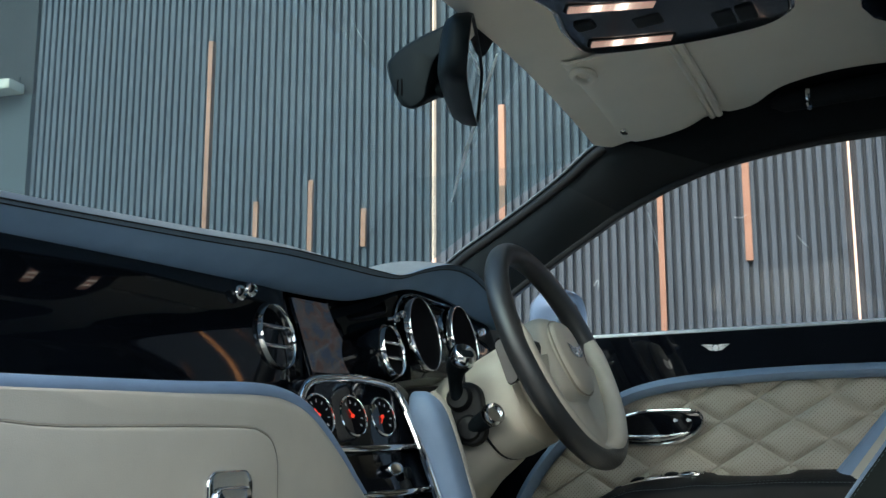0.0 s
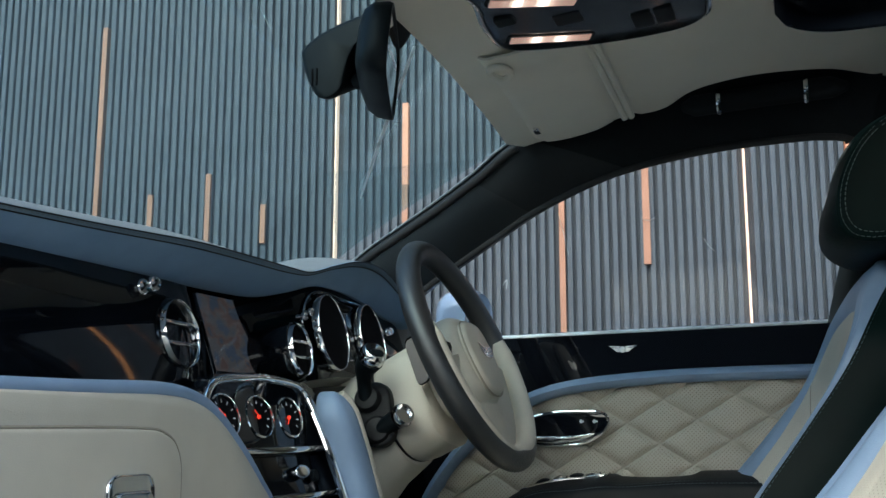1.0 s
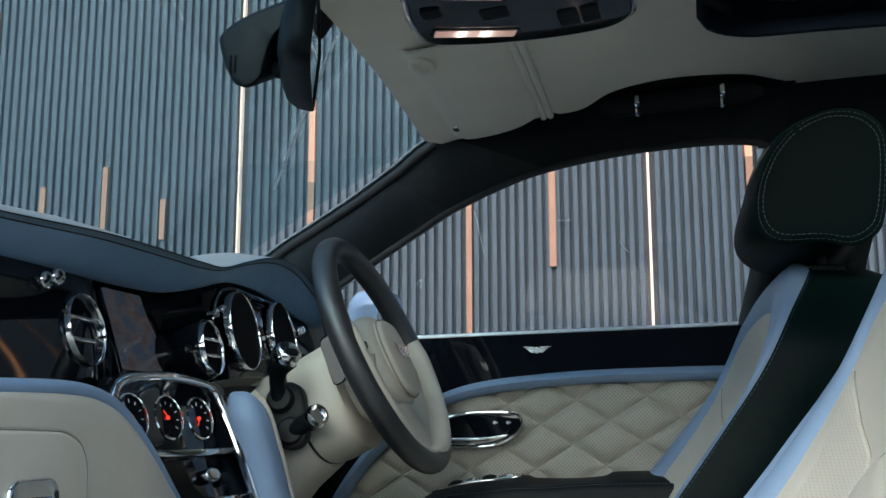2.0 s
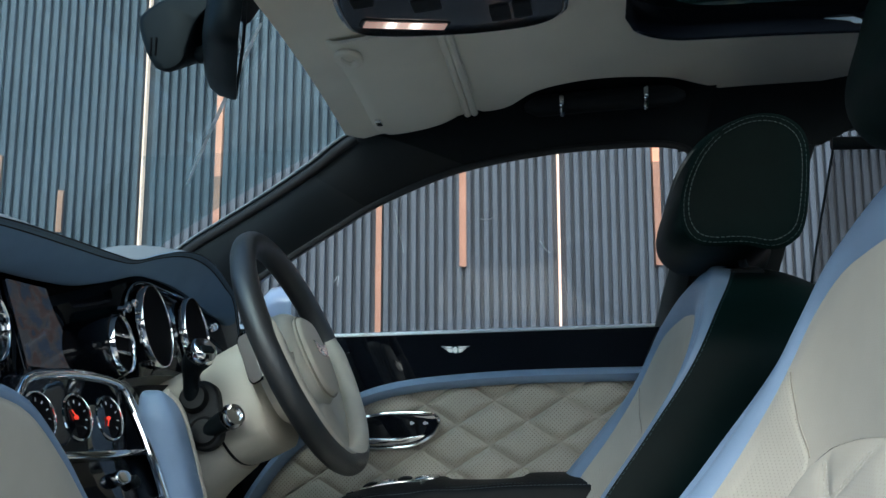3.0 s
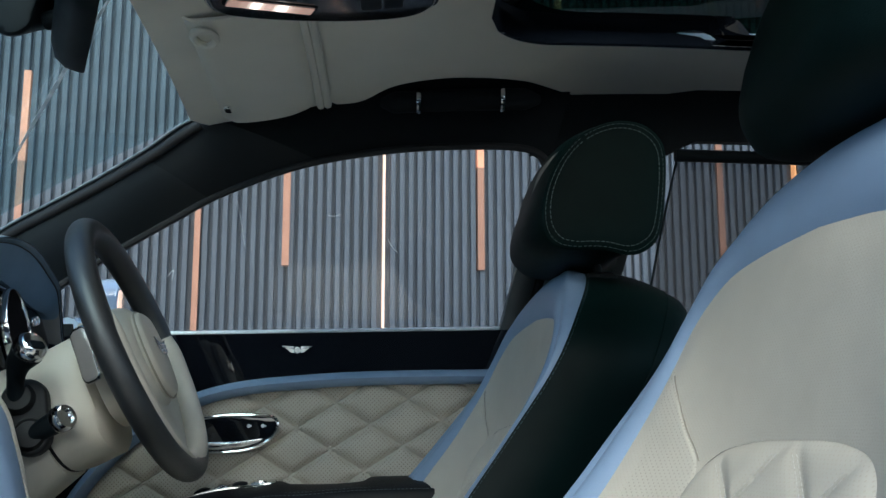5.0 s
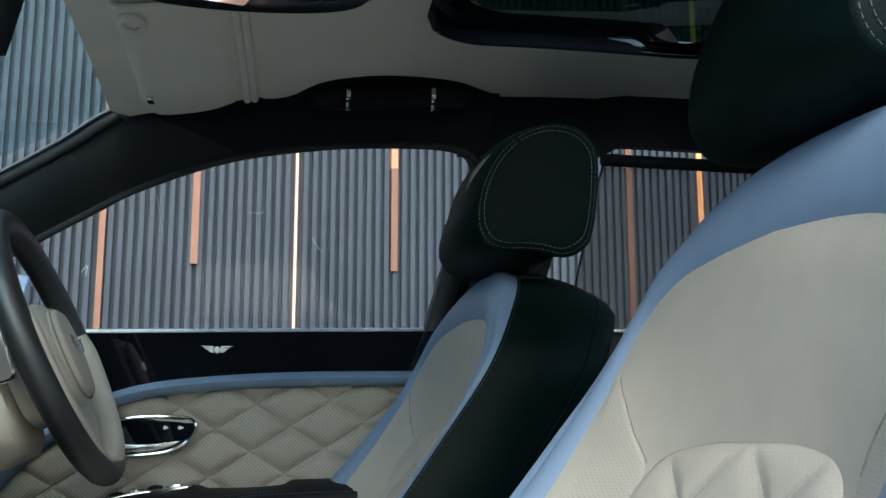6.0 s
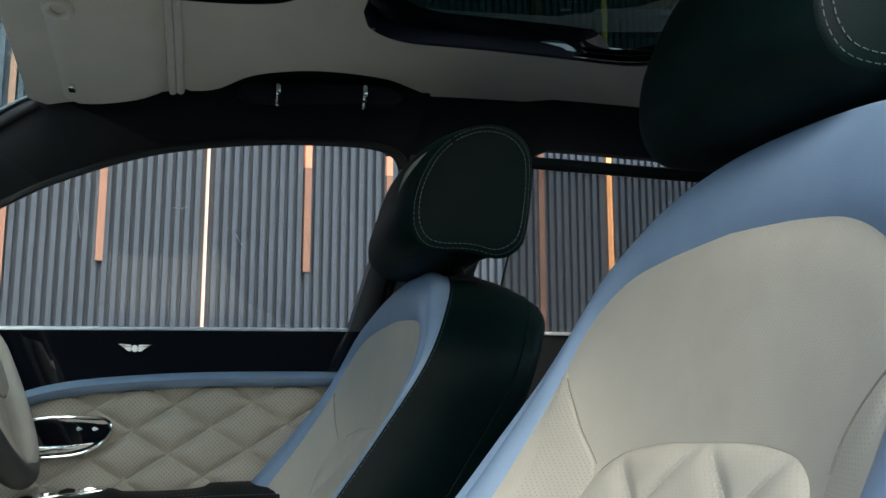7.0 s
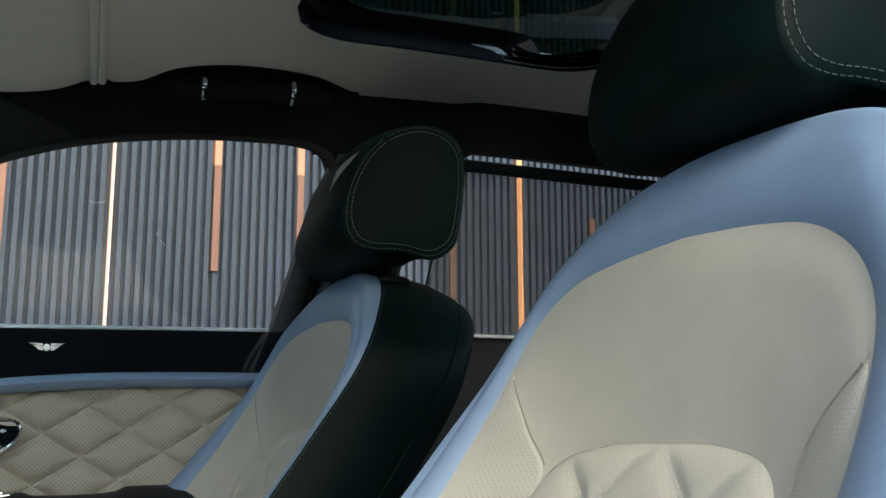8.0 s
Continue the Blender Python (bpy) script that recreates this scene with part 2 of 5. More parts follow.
def bm_grid(rows, closed_u=False, closed_v=False, bm=None, caps=False):
    """A skin over rows of points."""
    bm = bm or bmesh.new()
    vs = [[bm.verts.new(p) for p in r] for r in rows]
    nr, nc = len(vs), len(vs[0])
    for i in range(nr if closed_v else nr - 1):
        for j in range(nc if closed_u else nc - 1):
            a, b, c, d = vs[i][j], vs[i][(j + 1) % nc], vs[(i + 1) % nr][(j + 1) % nc], vs[(i + 1) % nr][j]
            try:
                bm.faces.new((a, b, c, d))
            except ValueError:
                pass
    if caps and closed_u:
        bm.faces.new(vs[0][::-1])
        bm.faces.new(vs[-1])
    return bm


def bm_slab(rows, depth, bm=None):
    """A skin with thickness: rows of points, and the vector to its back."""
    d = Vector(depth)
    front = [[Vector(p) for p in r] for r in rows]
    back = [[p + d for p in r] for r in front]
    loop = [list(f) + list(reversed(b)) for f, b in zip(front, back)]
    return bm_grid(loop, closed_u=True, bm=bm, caps=True)


def bm_tube(path, radius, segs=10, closed=False, bm=None, flat=1.0, up=(0, 0, 1)):
    """A round bar along path; radius may be a function of 0..1."""
    path = [Vector(p) for p in path]
    n = len(path)
    rows = []
    up = Vector(up)
    for i, p in enumerate(path):
        t = (path[(i + 1) % n] - path[i - 1]) if closed else (path[min(i + 1, n - 1)] - path[max(i - 1, 0)])
        t.normalize()
        a = t.cross(up)
        if a.length < 1e-3:
            a = t.cross(Vector((1, 0, 0)))
        a.normalize()
        b = a.cross(t)
        r = radius(i / max(1, n - 1)) if callable(radius) else radius
        rows.append([p + (a * math.cos(q) + b * math.sin(q) * flat) * r for q in (2 * math.pi * k / segs for k in range(segs))])
    return bm_grid(rows, closed_u=True, closed_v=closed, bm=bm, caps=not closed)


def bm_lathe(profile, m, segs=32, bm=None):
    """A turned body: profile of (radius, height) round the local z of m."""
    rows = []
    for r, h in profile:
        rows.append([m @ Vector((r * math.cos(2 * math.pi * k / segs), r * math.sin(2 * math.pi * k / segs), h)) for k in range(segs)])
    return bm_grid(rows, closed_u=True, bm=bm, caps=True)


def bm_box(center, size, m=None, bm=None, bevel=0.0, segs=2):
    bm2 = bmesh.new()
    bmesh.ops.create_cube(bm2, size=1)
    for v in bm2.verts:
        v.co = Vector((v.co.x * size[0], v.co.y * size[1], v.co.z * size[2]))
    if bevel:
        bmesh.ops.bevel(bm2, geom=bm2.edges[:], offset=bevel, segments=segs, profile=0.5, affect="EDGES")
    mm = (m or Matrix()) @ Matrix.Translation(center) if m is None else m @ Matrix.Translation(center)
    bmesh.ops.transform(bm2, matrix=mm, verts=bm2.verts)
    if bm is None:
        return bm2
    tmp = bpy.data.meshes.new("tmp")
    bm2.to_mesh(tmp)
    bm2.free()
    bm.from_mesh(tmp)
    bpy.data.meshes.remove(tmp)
    return bm


def bm_plate(outline, m, depth, bm=None, round_edge=0.0, dome=0.0, rings=3):
    """A plate with a given outline (2D) in the plane of m, standing proud by depth, its edge rounded, its face domed."""
    bm = bm or bmesh.new()
    pts = [Vector((p[0], p[1])) for p in outline]
    c = sum(pts, Vector((0, 0))) / len(pts)
    rows = [[m @ Vector((p.x, p.y, 0)) for p in pts]]
    e = round_edge
    steps = 4 if e else 1
    for k in range(steps + 1):
        a = math.pi / 2 * k / steps
        ins = e * (1 - math.cos(a)) if e else 0
        h = depth - e + e * math.sin(a) if e else depth
        rows.append([m @ Vector((*(p - (p - c).normalized() * ins), h)) for p in pts])
    inner = [p - (p - c).normalized() * e for p in pts]
    for k in range(1, rings + 1):
        f = 1 - k / (rings + 0.35)
        rows.append([m @ Vector((*(c + (p - c) * f), depth + dome * (1 - f * f))) for p in inner])
    return bm_grid(rows, closed_u=True, bm=bm, caps=True)


def rrect(w, h, r, n=6):
    """A rectangle outline with rounded corners, round its centre."""
    out = []
    for cx, cy, a0 in ((w / 2 - r, h / 2 - r, 0), (-w / 2 + r, h / 2 - r, 90), (-w / 2 + r, -h / 2 + r, 180), (w / 2 - r, -h / 2 + r, 270)):
        for k in range(n + 1):
            a = radians(a0 + 90 * k / n)
            out.append((cx + r * math.cos(a), cy + r * math.sin(a)))
    return out


def frame_at(origin, normal, up=(0, 0, 1)):
    """A matrix whose local z is normal and whose local y leans to up."""
    z = Vector(normal).normalized()
    x = Vector(up).cross(z).normalized()
    y = z.cross(x)
    m = Matrix((x, y, z)).transposed().to_4x4()
    m.translation = Vector(origin)
    return m


def bm_stitches(path, length=0.0045, gap=0.003, radius=0.0006, bm=None):
    """A row of sewn stitches along path."""
    bm = bm or bmesh.new()
    path = [Vector(p) for p in path]
    pos = 0.0
    pts = []
    for a, b in zip(path, path[1:]):
        seg = (b - a).length
        while pos <= seg:
            pts.append(a + (b - a) * (pos / seg if seg else 0))
            pos += length + gap
        pos -= seg
    f = length / (length + gap)
    for a, b in zip(pts, pts[1:]):
        bm_tube([a, a + (b - a) * f], radius, 4, bm=bm)
    return bm


def part(name, bm, material, parent=None, label="", bevel=0.0, smooth=True):
    """Links a bmesh as one mesh object under a thing or a part."""
    bmesh.ops.recalc_face_normals(bm, faces=bm.faces)
    me = bpy.data.meshes.new(name)
    bm.to_mesh(me)
    bm.free()
    me.materials.append(material)
    if smooth:
        for p in me.polygons:
            p.use_smooth = True
        me.set_sharp_from_angle(angle=radians(40))
    ob = new(name, me)
    if parent is not None:
        ob.parent = parent
    if label:
        ob["label"] = label
    if bevel:
        md = ob.modifiers.new("bevel", "BEVEL")
        md.width, md.segments, md.limit_method = bevel, 3, "ANGLE"
        md.angle_limit = radians(45)
    return ob


def thing(name, label, category, group="", kind=""):
    return tagged(new(name), label, category, group, kind)

# ---- the setting: ground and slatted wall ----
YC = 0.60          # the car's middle plane
ground = part("ground", bm_box((0, 0, -0.05), (60, 60, 0.1)), GROUND)
tagged(ground, "plain grey paved ground under the parked car", "ground", kind="structure")

# unseen wall, added to hold back low skylight and darken reflections
near_sky_block = part("near_sky_block", bm_box((0, -4.2, 0.76), (24, 0.2, 1.52)), mat("dark_sky_block", (0.05, 0.05, 0.05), 0.8, 0, 0.2, 3))
tagged(near_sky_block, "plain dark wall, unseen, added behind the camera to cut low skylight", "wall", kind="structure")
WALL_M = Matrix.Translation((0, 2.9855, 0)) @ Matrix.Rotation(math.atan(0.145), 4, "Z")
wall_far = tagged(new("wall_far"), "tall dark grey slatted wall with vertical copper light strips", "wall", kind="structure")
part("backing_board", bm_box((0.0, 0.048, 2.4), (9.6, 0.06, 4.8), WALL_M), GROOVE, wall_far)


def u_on_wall(x):
    return x / math.cos(math.atan(0.145))


# ---- car body: inner side frame, roof, glass ----
def y_side(z):
    t = max(0.0, (z - 1.02) / 0.35)
    return 1.25 - 0.08 * t - 0.095 * t * t


roof_z = curve1([0.2, 0.4, 0.6, 0.85, 1.2, 1.6, 2.2], [1.29, 1.367, 1.405, 1.43, 1.44, 1.43, 1.38])


def z_roof(x, y):
    return roof_z(x) - 0.16 * (y - YC) ** 2


liner_edge = curve1([0.38, 0.405, 0.43, 0.46, 0.52, 0.595, 0.607, 0.62, 0.66, 0.70, 0.74, 0.81, 0.91, 0.96, 0.995, 1.04, 1.4, 2.2],
                    [0.43, 0.472, 0.50, 0.507, 0.497, 0.486, 0.478, 0.49, 0.488, 0.455, 0.441, 0.437, 0.457, 0.487, 0.508, 0.517, 0.525, 0.52])
body = tagged(new("car_body"), "dark inner body shell of a large saloon with black suede pillars", "car body", kind="structure")


def on_side(x, z, inset=0.0):
    return Vector((x, y_side(z) - inset, z))


def mirrored(p):
    return Vector((p[0], 2 * YC - p[1], p[2]))


# window top edge and upper rail edge, front to back
win_top = spline([on_side(x, z) for x, z in ((0.10, 1.055), (0.18, 1.105), (0.268, 1.155), (0.351, 1.198), (0.432, 1.237), (0.568, 1.281), (0.717, 1.303), (0.85, 1.309), (0.917, 1.306), (0.945, 1.296), (0.956, 1.278))], 60)
rail_top = spline([(-0.06, 1.235, 1.10), (0.076, 1.193, 1.181), (0.16, 1.172, 1.222), (0.242, 1.15, 1.261), (0.32, 1.124, 1.30), (0.395, 1.102, 1.343), (0.50, 1.125, 1.385), (0.70, 1.115, 1.43), (0.85, 1.105, 1.44), (0.93, 1.105, 1.44), (1.0, 1.105, 1.44)], 60)


def rail_rows(flip):
    rows = []
    for a, b in zip(win_top, rail_top):
        r = []
        for k in range(9):
            f = k / 8
            p = a.lerp(b, f)
            p.y -= 0.016 * math.sin(math.pi * f) + 0.006
            r.append(mirrored(p) + Vector((-0.02, -0.10, 0.02)) if flip else p)
        rows.append(r)
    return rows


# one trim in three lengths; fading windscreen light is put into their tones
part("a_pillar_trim", bm_slab(rail_rows(False)[:24], (0.0, 0.06, 0.012)), PILLAR, body, "black pillar trim, toned lighter as lit through the windscreen")
part("pillar_top_trim", bm_slab(rail_rows(False)[23:32], (0.0, 0.06, 0.012)), PILLAR_TOP, body, "black pillar top, toned between lit and unlit")
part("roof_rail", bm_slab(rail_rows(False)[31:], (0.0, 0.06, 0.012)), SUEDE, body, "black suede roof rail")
part("seal", bm_tube([p + Vector((0, -0.006, 0)) for p in win_top], 0.006, 8), RUBBER, body, "black rubber window seal")
# highlight on the windscreen seal, put in as a thin grey tube
part("seal_highlight", bm_tube([p + Vector((0.004, -0.010, 0.0)) for p in rail_top[:31]], 0.0022, 8), mat("seal_highlight_grey", (0.25, 0.28, 0.30), 0.35, 0.3, 0.1, 50), body, "thin grey line for the windscreen seal's highlight")
part("windscreen_seal", bm_tube([p + Vector((0.016, -0.010, -0.010)) for p in rail_top[:31]], 0.008, 10), RUBBER, body, "black rubber windscreen seal")
# b pillar between the doors: door frame edge, rounded post, then the upper trim
def pillar_strip(name, x_top, x_low, width, inset, bulge, material, label):
    rows = []
    for k in range(13):
        f = k / 12
        z = 1.30 - 0.34 * f
        x0 = x_top + (x_low - x_top) * f
        rows.append([on_side(x0 + width * g, z, inset + bulge * math.sin(math.pi * g)) for g in (0, 0.08, 0.2, 0.4, 0.6, 0.8, 0.92, 1)])
    part(name, bm_slab(rows, (0, 0.05, 0)), material, body, label)


pillar_strip("door_frame", 0.958, 0.868, 0.036, 0.000, 0.006, TRIM_GREY, "dark grey door frame edge")
pillar_strip("door_seal", 0.994, 0.904, 0.016, -0.010, 0.004, RUBBER, "black rubber door seal")
pillar_strip("b_pillar_trim", 1.010, 0.920, 0.034, 0.004, 0.016, TRIM_GREY, "dark grey rounded pillar trim")
pillar_strip("b_pillar_trim", 1.044, 0.954, 0.092, -0.004, 0.010, SUEDE, "black pillar trim")
rr = []
for k in range(31):
    x = 0.93 + 1.3 * k / 30
    lo = max(1.30, 1.320 - 0.02 * max(0, x - 1.25)) if x > 1.16 else 1.30
    rr.append([Vector((x, y_side(lo) - 0.02 * g - 0.006 * math.sin(math.pi * g), lo + (1.43 - lo) * g)) for g in (0, 0.2, 0.4, 0.6, 0.8, 1)])
part("rear_roof_rail", bm_slab(rr, (0, 0.05, 0.01)), SUEDE, body, "black suede rail over the rear door")
# near side: pillar, rail, and sill so that the shell closes
part("near_a_pillar", bm_slab(rail_rows(True), (0.0, -0.06, 0.012)), SUEDE, body)
part("near_b_pillar", bm_slab([[Vector((1.23 + 0.12 * g, 2 * YC - y_side(z) + 0.004, z)) for g in (0, 0.5, 1)] for z in (1.36, 1.3, 1.2, 1.1, 1.0, 0.7, 0.3)], (0, -0.06, 0)), SUEDE, body)
part("near_rear_panel", bm_slab([[Vector((x, 2 * YC - y_side(z), z)) for x in (1.34, 1.8, 2.3)] for z in (1.03, 0.95, 0.7, 0.3)], (0, -0.06, 0)), SUEDE, body)
part("near_roof_rail", bm_slab([[Vector((x, 2 * YC - 1.03 - 0.05 * g, 1.42 - 0.05 * g)) for g in (0, 0.5, 1)] for x in (0.98, 1.4, 1.9, 2.3)], (0, -0.05, 0.01)), SUEDE, body)
part("rear_bulkhead", bm_box((2.33, YC, 0.62), (0.06, 1.4, 0.74)), SUEDE, body)
part("floor_pan", bm_box((1.0, YC, 0.24), (2.8, 1.4, 0.08)), SUEDE, body)
part("firewall", bm_box((-0.35, YC, 0.62), (0.06, 1.5, 0.78)), SUEDE, body)
part("roof_skin", bm_slab([[Vector((x, YC + v * 0.52, z_roof(x, YC + v * 0.52) + 0.014)) for v in (-0.82, -0.76, -0.7)] for x in [0.42 + 0.1 * k for k in range(20)]], (0, 0, 0.01)), PAINT, body)
part("roof_skin", bm_slab([[Vector((x, YC + v * 0.52, z_roof(x, YC + v * 0.52) + 0.014)) for v in (0.7, 0.76, 0.82)] for x in [0.42 + 0.1 * k for k in range(20)]], (0, 0, 0.01)), PAINT, body)
# black lining from the painted skin out over the rails
rail_z = curve1([0.2, 0.395, 0.50, 0.70, 0.85, 1.0, 2.4], [1.28, 1.343, 1.385, 1.43, 1.44, 1.44, 1.44])
for side in (-1, 1):
    part("roof_lining", bm_slab([[Vector((x, YC + side * o, z_roof(x, YC + o) + up if up else rail_z(x) + 0.014)) for o, up in ((0.415, 0.026), (0.46, 0.034), (0.52, 0), (0.60, 0))] for x in [0.42 + 0.1 * k for k in range(20)]], (0, 0, 0.01)), SUEDE, body, "black roof lining")
part("roof_skin", bm_slab([[Vector((x, YC + v * 0.36, z_roof(x, YC + v * 0.36) + 0.014)) for v in (-1, -0.5, 0, 0.5, 1)] for x in (0.42, 0.6, 0.8)], (0, 0, 0.01)), PAINT, body)
part("roof_skin", bm_slab([[Vector((x, YC + v * 0.36, z_roof(x, YC + v * 0.36) + 0.014)) for v in (-1, -0.5, 0, 0.5, 1)] for x in (1.38, 1.6, 1.9, 2.32)], (0, 0, 0.01)), PAINT, body)

# bonnet: pale paint in front of the windscreen, unseen, added to bounce skylight inside
rows = []
for k in range(15):
    f = k / 14
    x = -0.44 - 1.15 * f
    rows.append([Vector((x + 0.16 * v * v, YC + 0.72 * v * (1 - 0.08 * f), 0.955 - 0.10 * f - 0.07 * f ** 3 - 0.05 * v * v - 0.03 * abs(v) ** 5)) for v in [-1 + j / 8 for j in range(17)]])
part("bonnet", bm_slab(rows, (0, 0, -0.02)), PAINT, body, "pale blue painted bonnet, unseen, added to bounce skylight")
part("kick_panel", bm_box((-0.08, 1.285, 0.62), (0.52, 0.05, 0.84)), SUEDE, body)
part("kick_panel", bm_box((-0.10, -0.09, 0.52), (0.52, 0.05, 0.60)), SUEDE, body)
# headliner with its roof window opening
SR0, SR1 = 0.842, 1.35


def sun_half(x):
    a = min(1.0, max(0.0, (x - SR0) / 0.10))
    b = min(1.0, max(0.0, (SR1 - x) / 0.10))
    return 0.285 + 0.08 * math.sqrt(max(0, 1 - (1 - a) ** 2)) * math.sqrt(max(0, 1 - (1 - b) ** 2)) - 0.026 * max(0.0, 1 - (x - SR0) / 0.38)


liner = tagged(new("headliner"), "plain cream headliner round a dark glass sunroof", "headliner", kind="structure")


def liner_patch(x0, x1, n, lo, hi, m=14):
    rows = []
    for i in range(n + 1):
        x = x0 + (x1 - x0) * i / n
        rows.append([Vector((x, YC + o, z_roof(x, YC + o) - 0.002)) for o in (lo(x) + (hi(x) - lo(x)) * k / m for k in range(m + 1))])
    return rows


part("front_panel", bm_slab(liner_patch(0.40, SR0, 40, lambda x: -liner_edge(x), lambda x: liner_edge(x), 30), (0, 0, 0.014)), LINER, liner)
part("side_panel", bm_slab(liner_patch(SR0, SR1, 50, lambda x: sun_half(x), lambda x: liner_edge(x)), (0, 0, 0.006)), LINER, liner)
part("side_panel", bm_slab(liner_patch(SR0, SR1, 50, lambda x: -liner_edge(x), lambda x: -sun_half(x)), (0, 0, 0.006)), LINER, liner)
part("rear_panel", bm_slab(liner_patch(SR1, 2.3, 20, lambda x: -liner_edge(x), lambda x: liner_edge(x), 20), (0, 0, 0.014)), LINER, liner)

sunroof = thing("sunroof", "dark tinted glass sunroof, tilted open in a gloss black frame", "sunroof", kind="structure")
edge = [Vector((x, YC + sun_half(x) + 0.006, z_roof(x, YC + sun_half(x)) + 0.006)) for x in [SR0 + (SR1 - SR0) * k / 40 for k in range(41)]]
loop = edge + [mirrored(p) for p in reversed(edge)]


def lip(p, h):
    """The frame's height: low along the back of the far side, where the raised glass leaves a gap."""
    return h * (1 - 0.85 * min(1.0, max(0.0, (p.x - 1.165) / 0.02))) if p.y > YC else h



part("frame", bm_grid([[p + Vector((0, -0.0075 if p.y > YC else 0.0075, -0.009)) for p in loop], [p + Vector((0, -0.010 if p.y > YC else 0.010, -0.006)) for p in loop], [p + Vector((0, 0, lip(p, 0.018))) for p in loop], [Vector((p.x + (0.02 if p.x < 1.2 else -0.02), p.y + (-0.02 if p.y > YC else 0.02), p.z + lip(p, 0.026))) for p in loop], [Vector((p.x + (0.04 if p.x < 1.2 else -0.04), p.y + (-0.032 if p.y > YC else 0.032), p.z + lip(p, 0.032))) for p in loop]], closed_u=True), GLOSS, sunroof)
part("pane", bm_slab([[Vector((x, YC + v * 0.42, z_roof(x, YC + v * 0.42) + 0.042 + 0.016 * max(0.0, (x - SR0) / (SR1 - SR0)) ** 2)) for v in (-1, -0.5, 0, 0.5, 1)] for x in [SR0 - 0.02 + (SR1 - SR0 + 0.04) * k / 12 for k in range(13)]], (0, 0, 0.005)), ROOFGLASS, sunroof).visible_shadow = False

# windscreen
ws = []
for i in range(17):
    v = -1 + i / 8
    top = Vector((0.40, YC + 0.49 * v, z_roof(0.40, YC + 0.49 * v) + 0.012))
    bot = Vector((-0.47 + 0.17 * v * v, YC + 0.67 * v, 0.97))
    r = []
    for k in range(13):
        f = k / 12
        p = top.lerp(bot, f)
        p.z += 0.03 * math.sin(math.pi * f)
        r.append(p)
    ws.append(r)
windscreen = part("windscreen", bm_slab(ws, (0.0, 0.0, 0.005)), WINDSHIELD)
windscreen.visible_shadow = False
tagged(windscreen, "large raked windscreen of clear tinted glass with faint reflections", "windscreen", kind="structure")

# pale film for the drawn windscreen reflection and the small window marks
STREAK = mat("glass_reflection_and_mark", (0.72, 0.78, 0.82), 0.8, 0, 0.2, 60)
_nt = STREAK.node_tree
_nz, _rg, _tr, _mx = (_nt.nodes.new(k) for k in ("ShaderNodeTexNoise", "ShaderNodeMapRange", "ShaderNodeBsdfTransparent", "ShaderNodeMixShader"))
_nz.inputs["Scale"].default_value = 45
_nt.links.new(_nt.nodes["Texture Coordinate"].outputs["Object"], _nz.inputs["Vector"])
_nt.links.new(_nz.outputs["Fac"], _rg.inputs["Value"])
_rg.inputs["From Min"].default_value, _rg.inputs["From Max"].default_value = 0.3, 0.7
_rg.inputs["To Min"].default_value, _rg.inputs["To Max"].default_value = 0.0, 0.42
_nt.links.new(_rg.outputs[0], _mx.inputs[0])
_nt.links.new(_nt.nodes["Principled BSDF"].outputs[0], _mx.inputs[1])
_nt.links.new(_tr.outputs[0], _mx.inputs[2])
_nt.links.new(_mx.outputs[0], _nt.nodes["Material Output"].inputs[0])


def streak(name, path, width, normal, parent):
    """A thin pale strip on a pane: tapered to both ends."""
    n = Vector(normal).normalized()
    rows = []
    for i, p in enumerate(path):
        t = (path[min(i + 1, len(path) - 1)] - path[max(i - 1, 0)]).normalized()
        c, f = t.cross(n).normalized(), i / (len(path) - 1)
        w = width * (0.25 + 0.75 * math.sin(math.pi * min(1.0, 0.08 + f * 0.92)) ** 0.6)
        rows.append([p - c * w, p, p + c * w])
    part(name, bm_slab(rows, n * 0.0003), STREAK, parent, "pale streak on the glass, drawn for reflection and marks").visible_shadow = False


def on_screen(x, y):
    """A point on the inside of the windscreen."""
    best = min((p for r in ws for p in r), key=lambda p: (p.x - x) ** 2 + (p.y - y) ** 2)
    slope = 0.45
    return Vector((x, y, best.z + (x - best.x) * slope - 0.004))


# windscreen streaks: the long one is a reflection drawn as a pale strip
WSN = (0.42, 0, -0.9)
for a, b, w in (((0.385, 0.683), (0.146, 1.037), 0.0034), ((0.36, 0.60), (0.335, 0.635), 0.0022)):
    ends = on_screen(*a), on_screen(*b)
    streak("streak", [ends[0].lerp(ends[1], k / 16) + Vector((0, 0, 0.004 * math.sin(math.pi * k / 16))) for k in range(17)], w, WSN, windscreen)

# far front door glass and rear door glass
def pane(name, x0, x1, zlo, zhi, out):
    rows = [[Vector((x0 + (x1 - x0) * g, y_side(zlo + (zhi - zlo) * f) + out, zlo + (zhi - zlo) * f)) for g in (0, 0.25, 0.5, 0.75, 1)] for f in [k / 8 for k in range(9)]]
    ob = part(name, bm_slab(rows, (0, 0.004, 0)), WINDOW)
    ob.visible_shadow = False
    return tagged(ob, "clear raised side window glass with faint smears", "window", kind="structure")


far_glass = pane("window_1", 0.02, 0.97, 1.0, 1.33, 0.03)
for pts in (((0.700, 1.178), (0.707, 1.166), (0.716, 1.158)), ((0.335, 1.118), (0.345, 1.128), (0.342, 1.112)), ((0.60, 1.215), (0.612, 1.213), (0.622, 1.217)), ((0.455, 1.235), (0.46, 1.20), (0.464, 1.165))):
    line = spline([Vector((x, y_side(z) + 0.028, z)) for x, z in pts], 10)
    streak("streak", line, 0.0006, (0, -1, 0), far_glass)
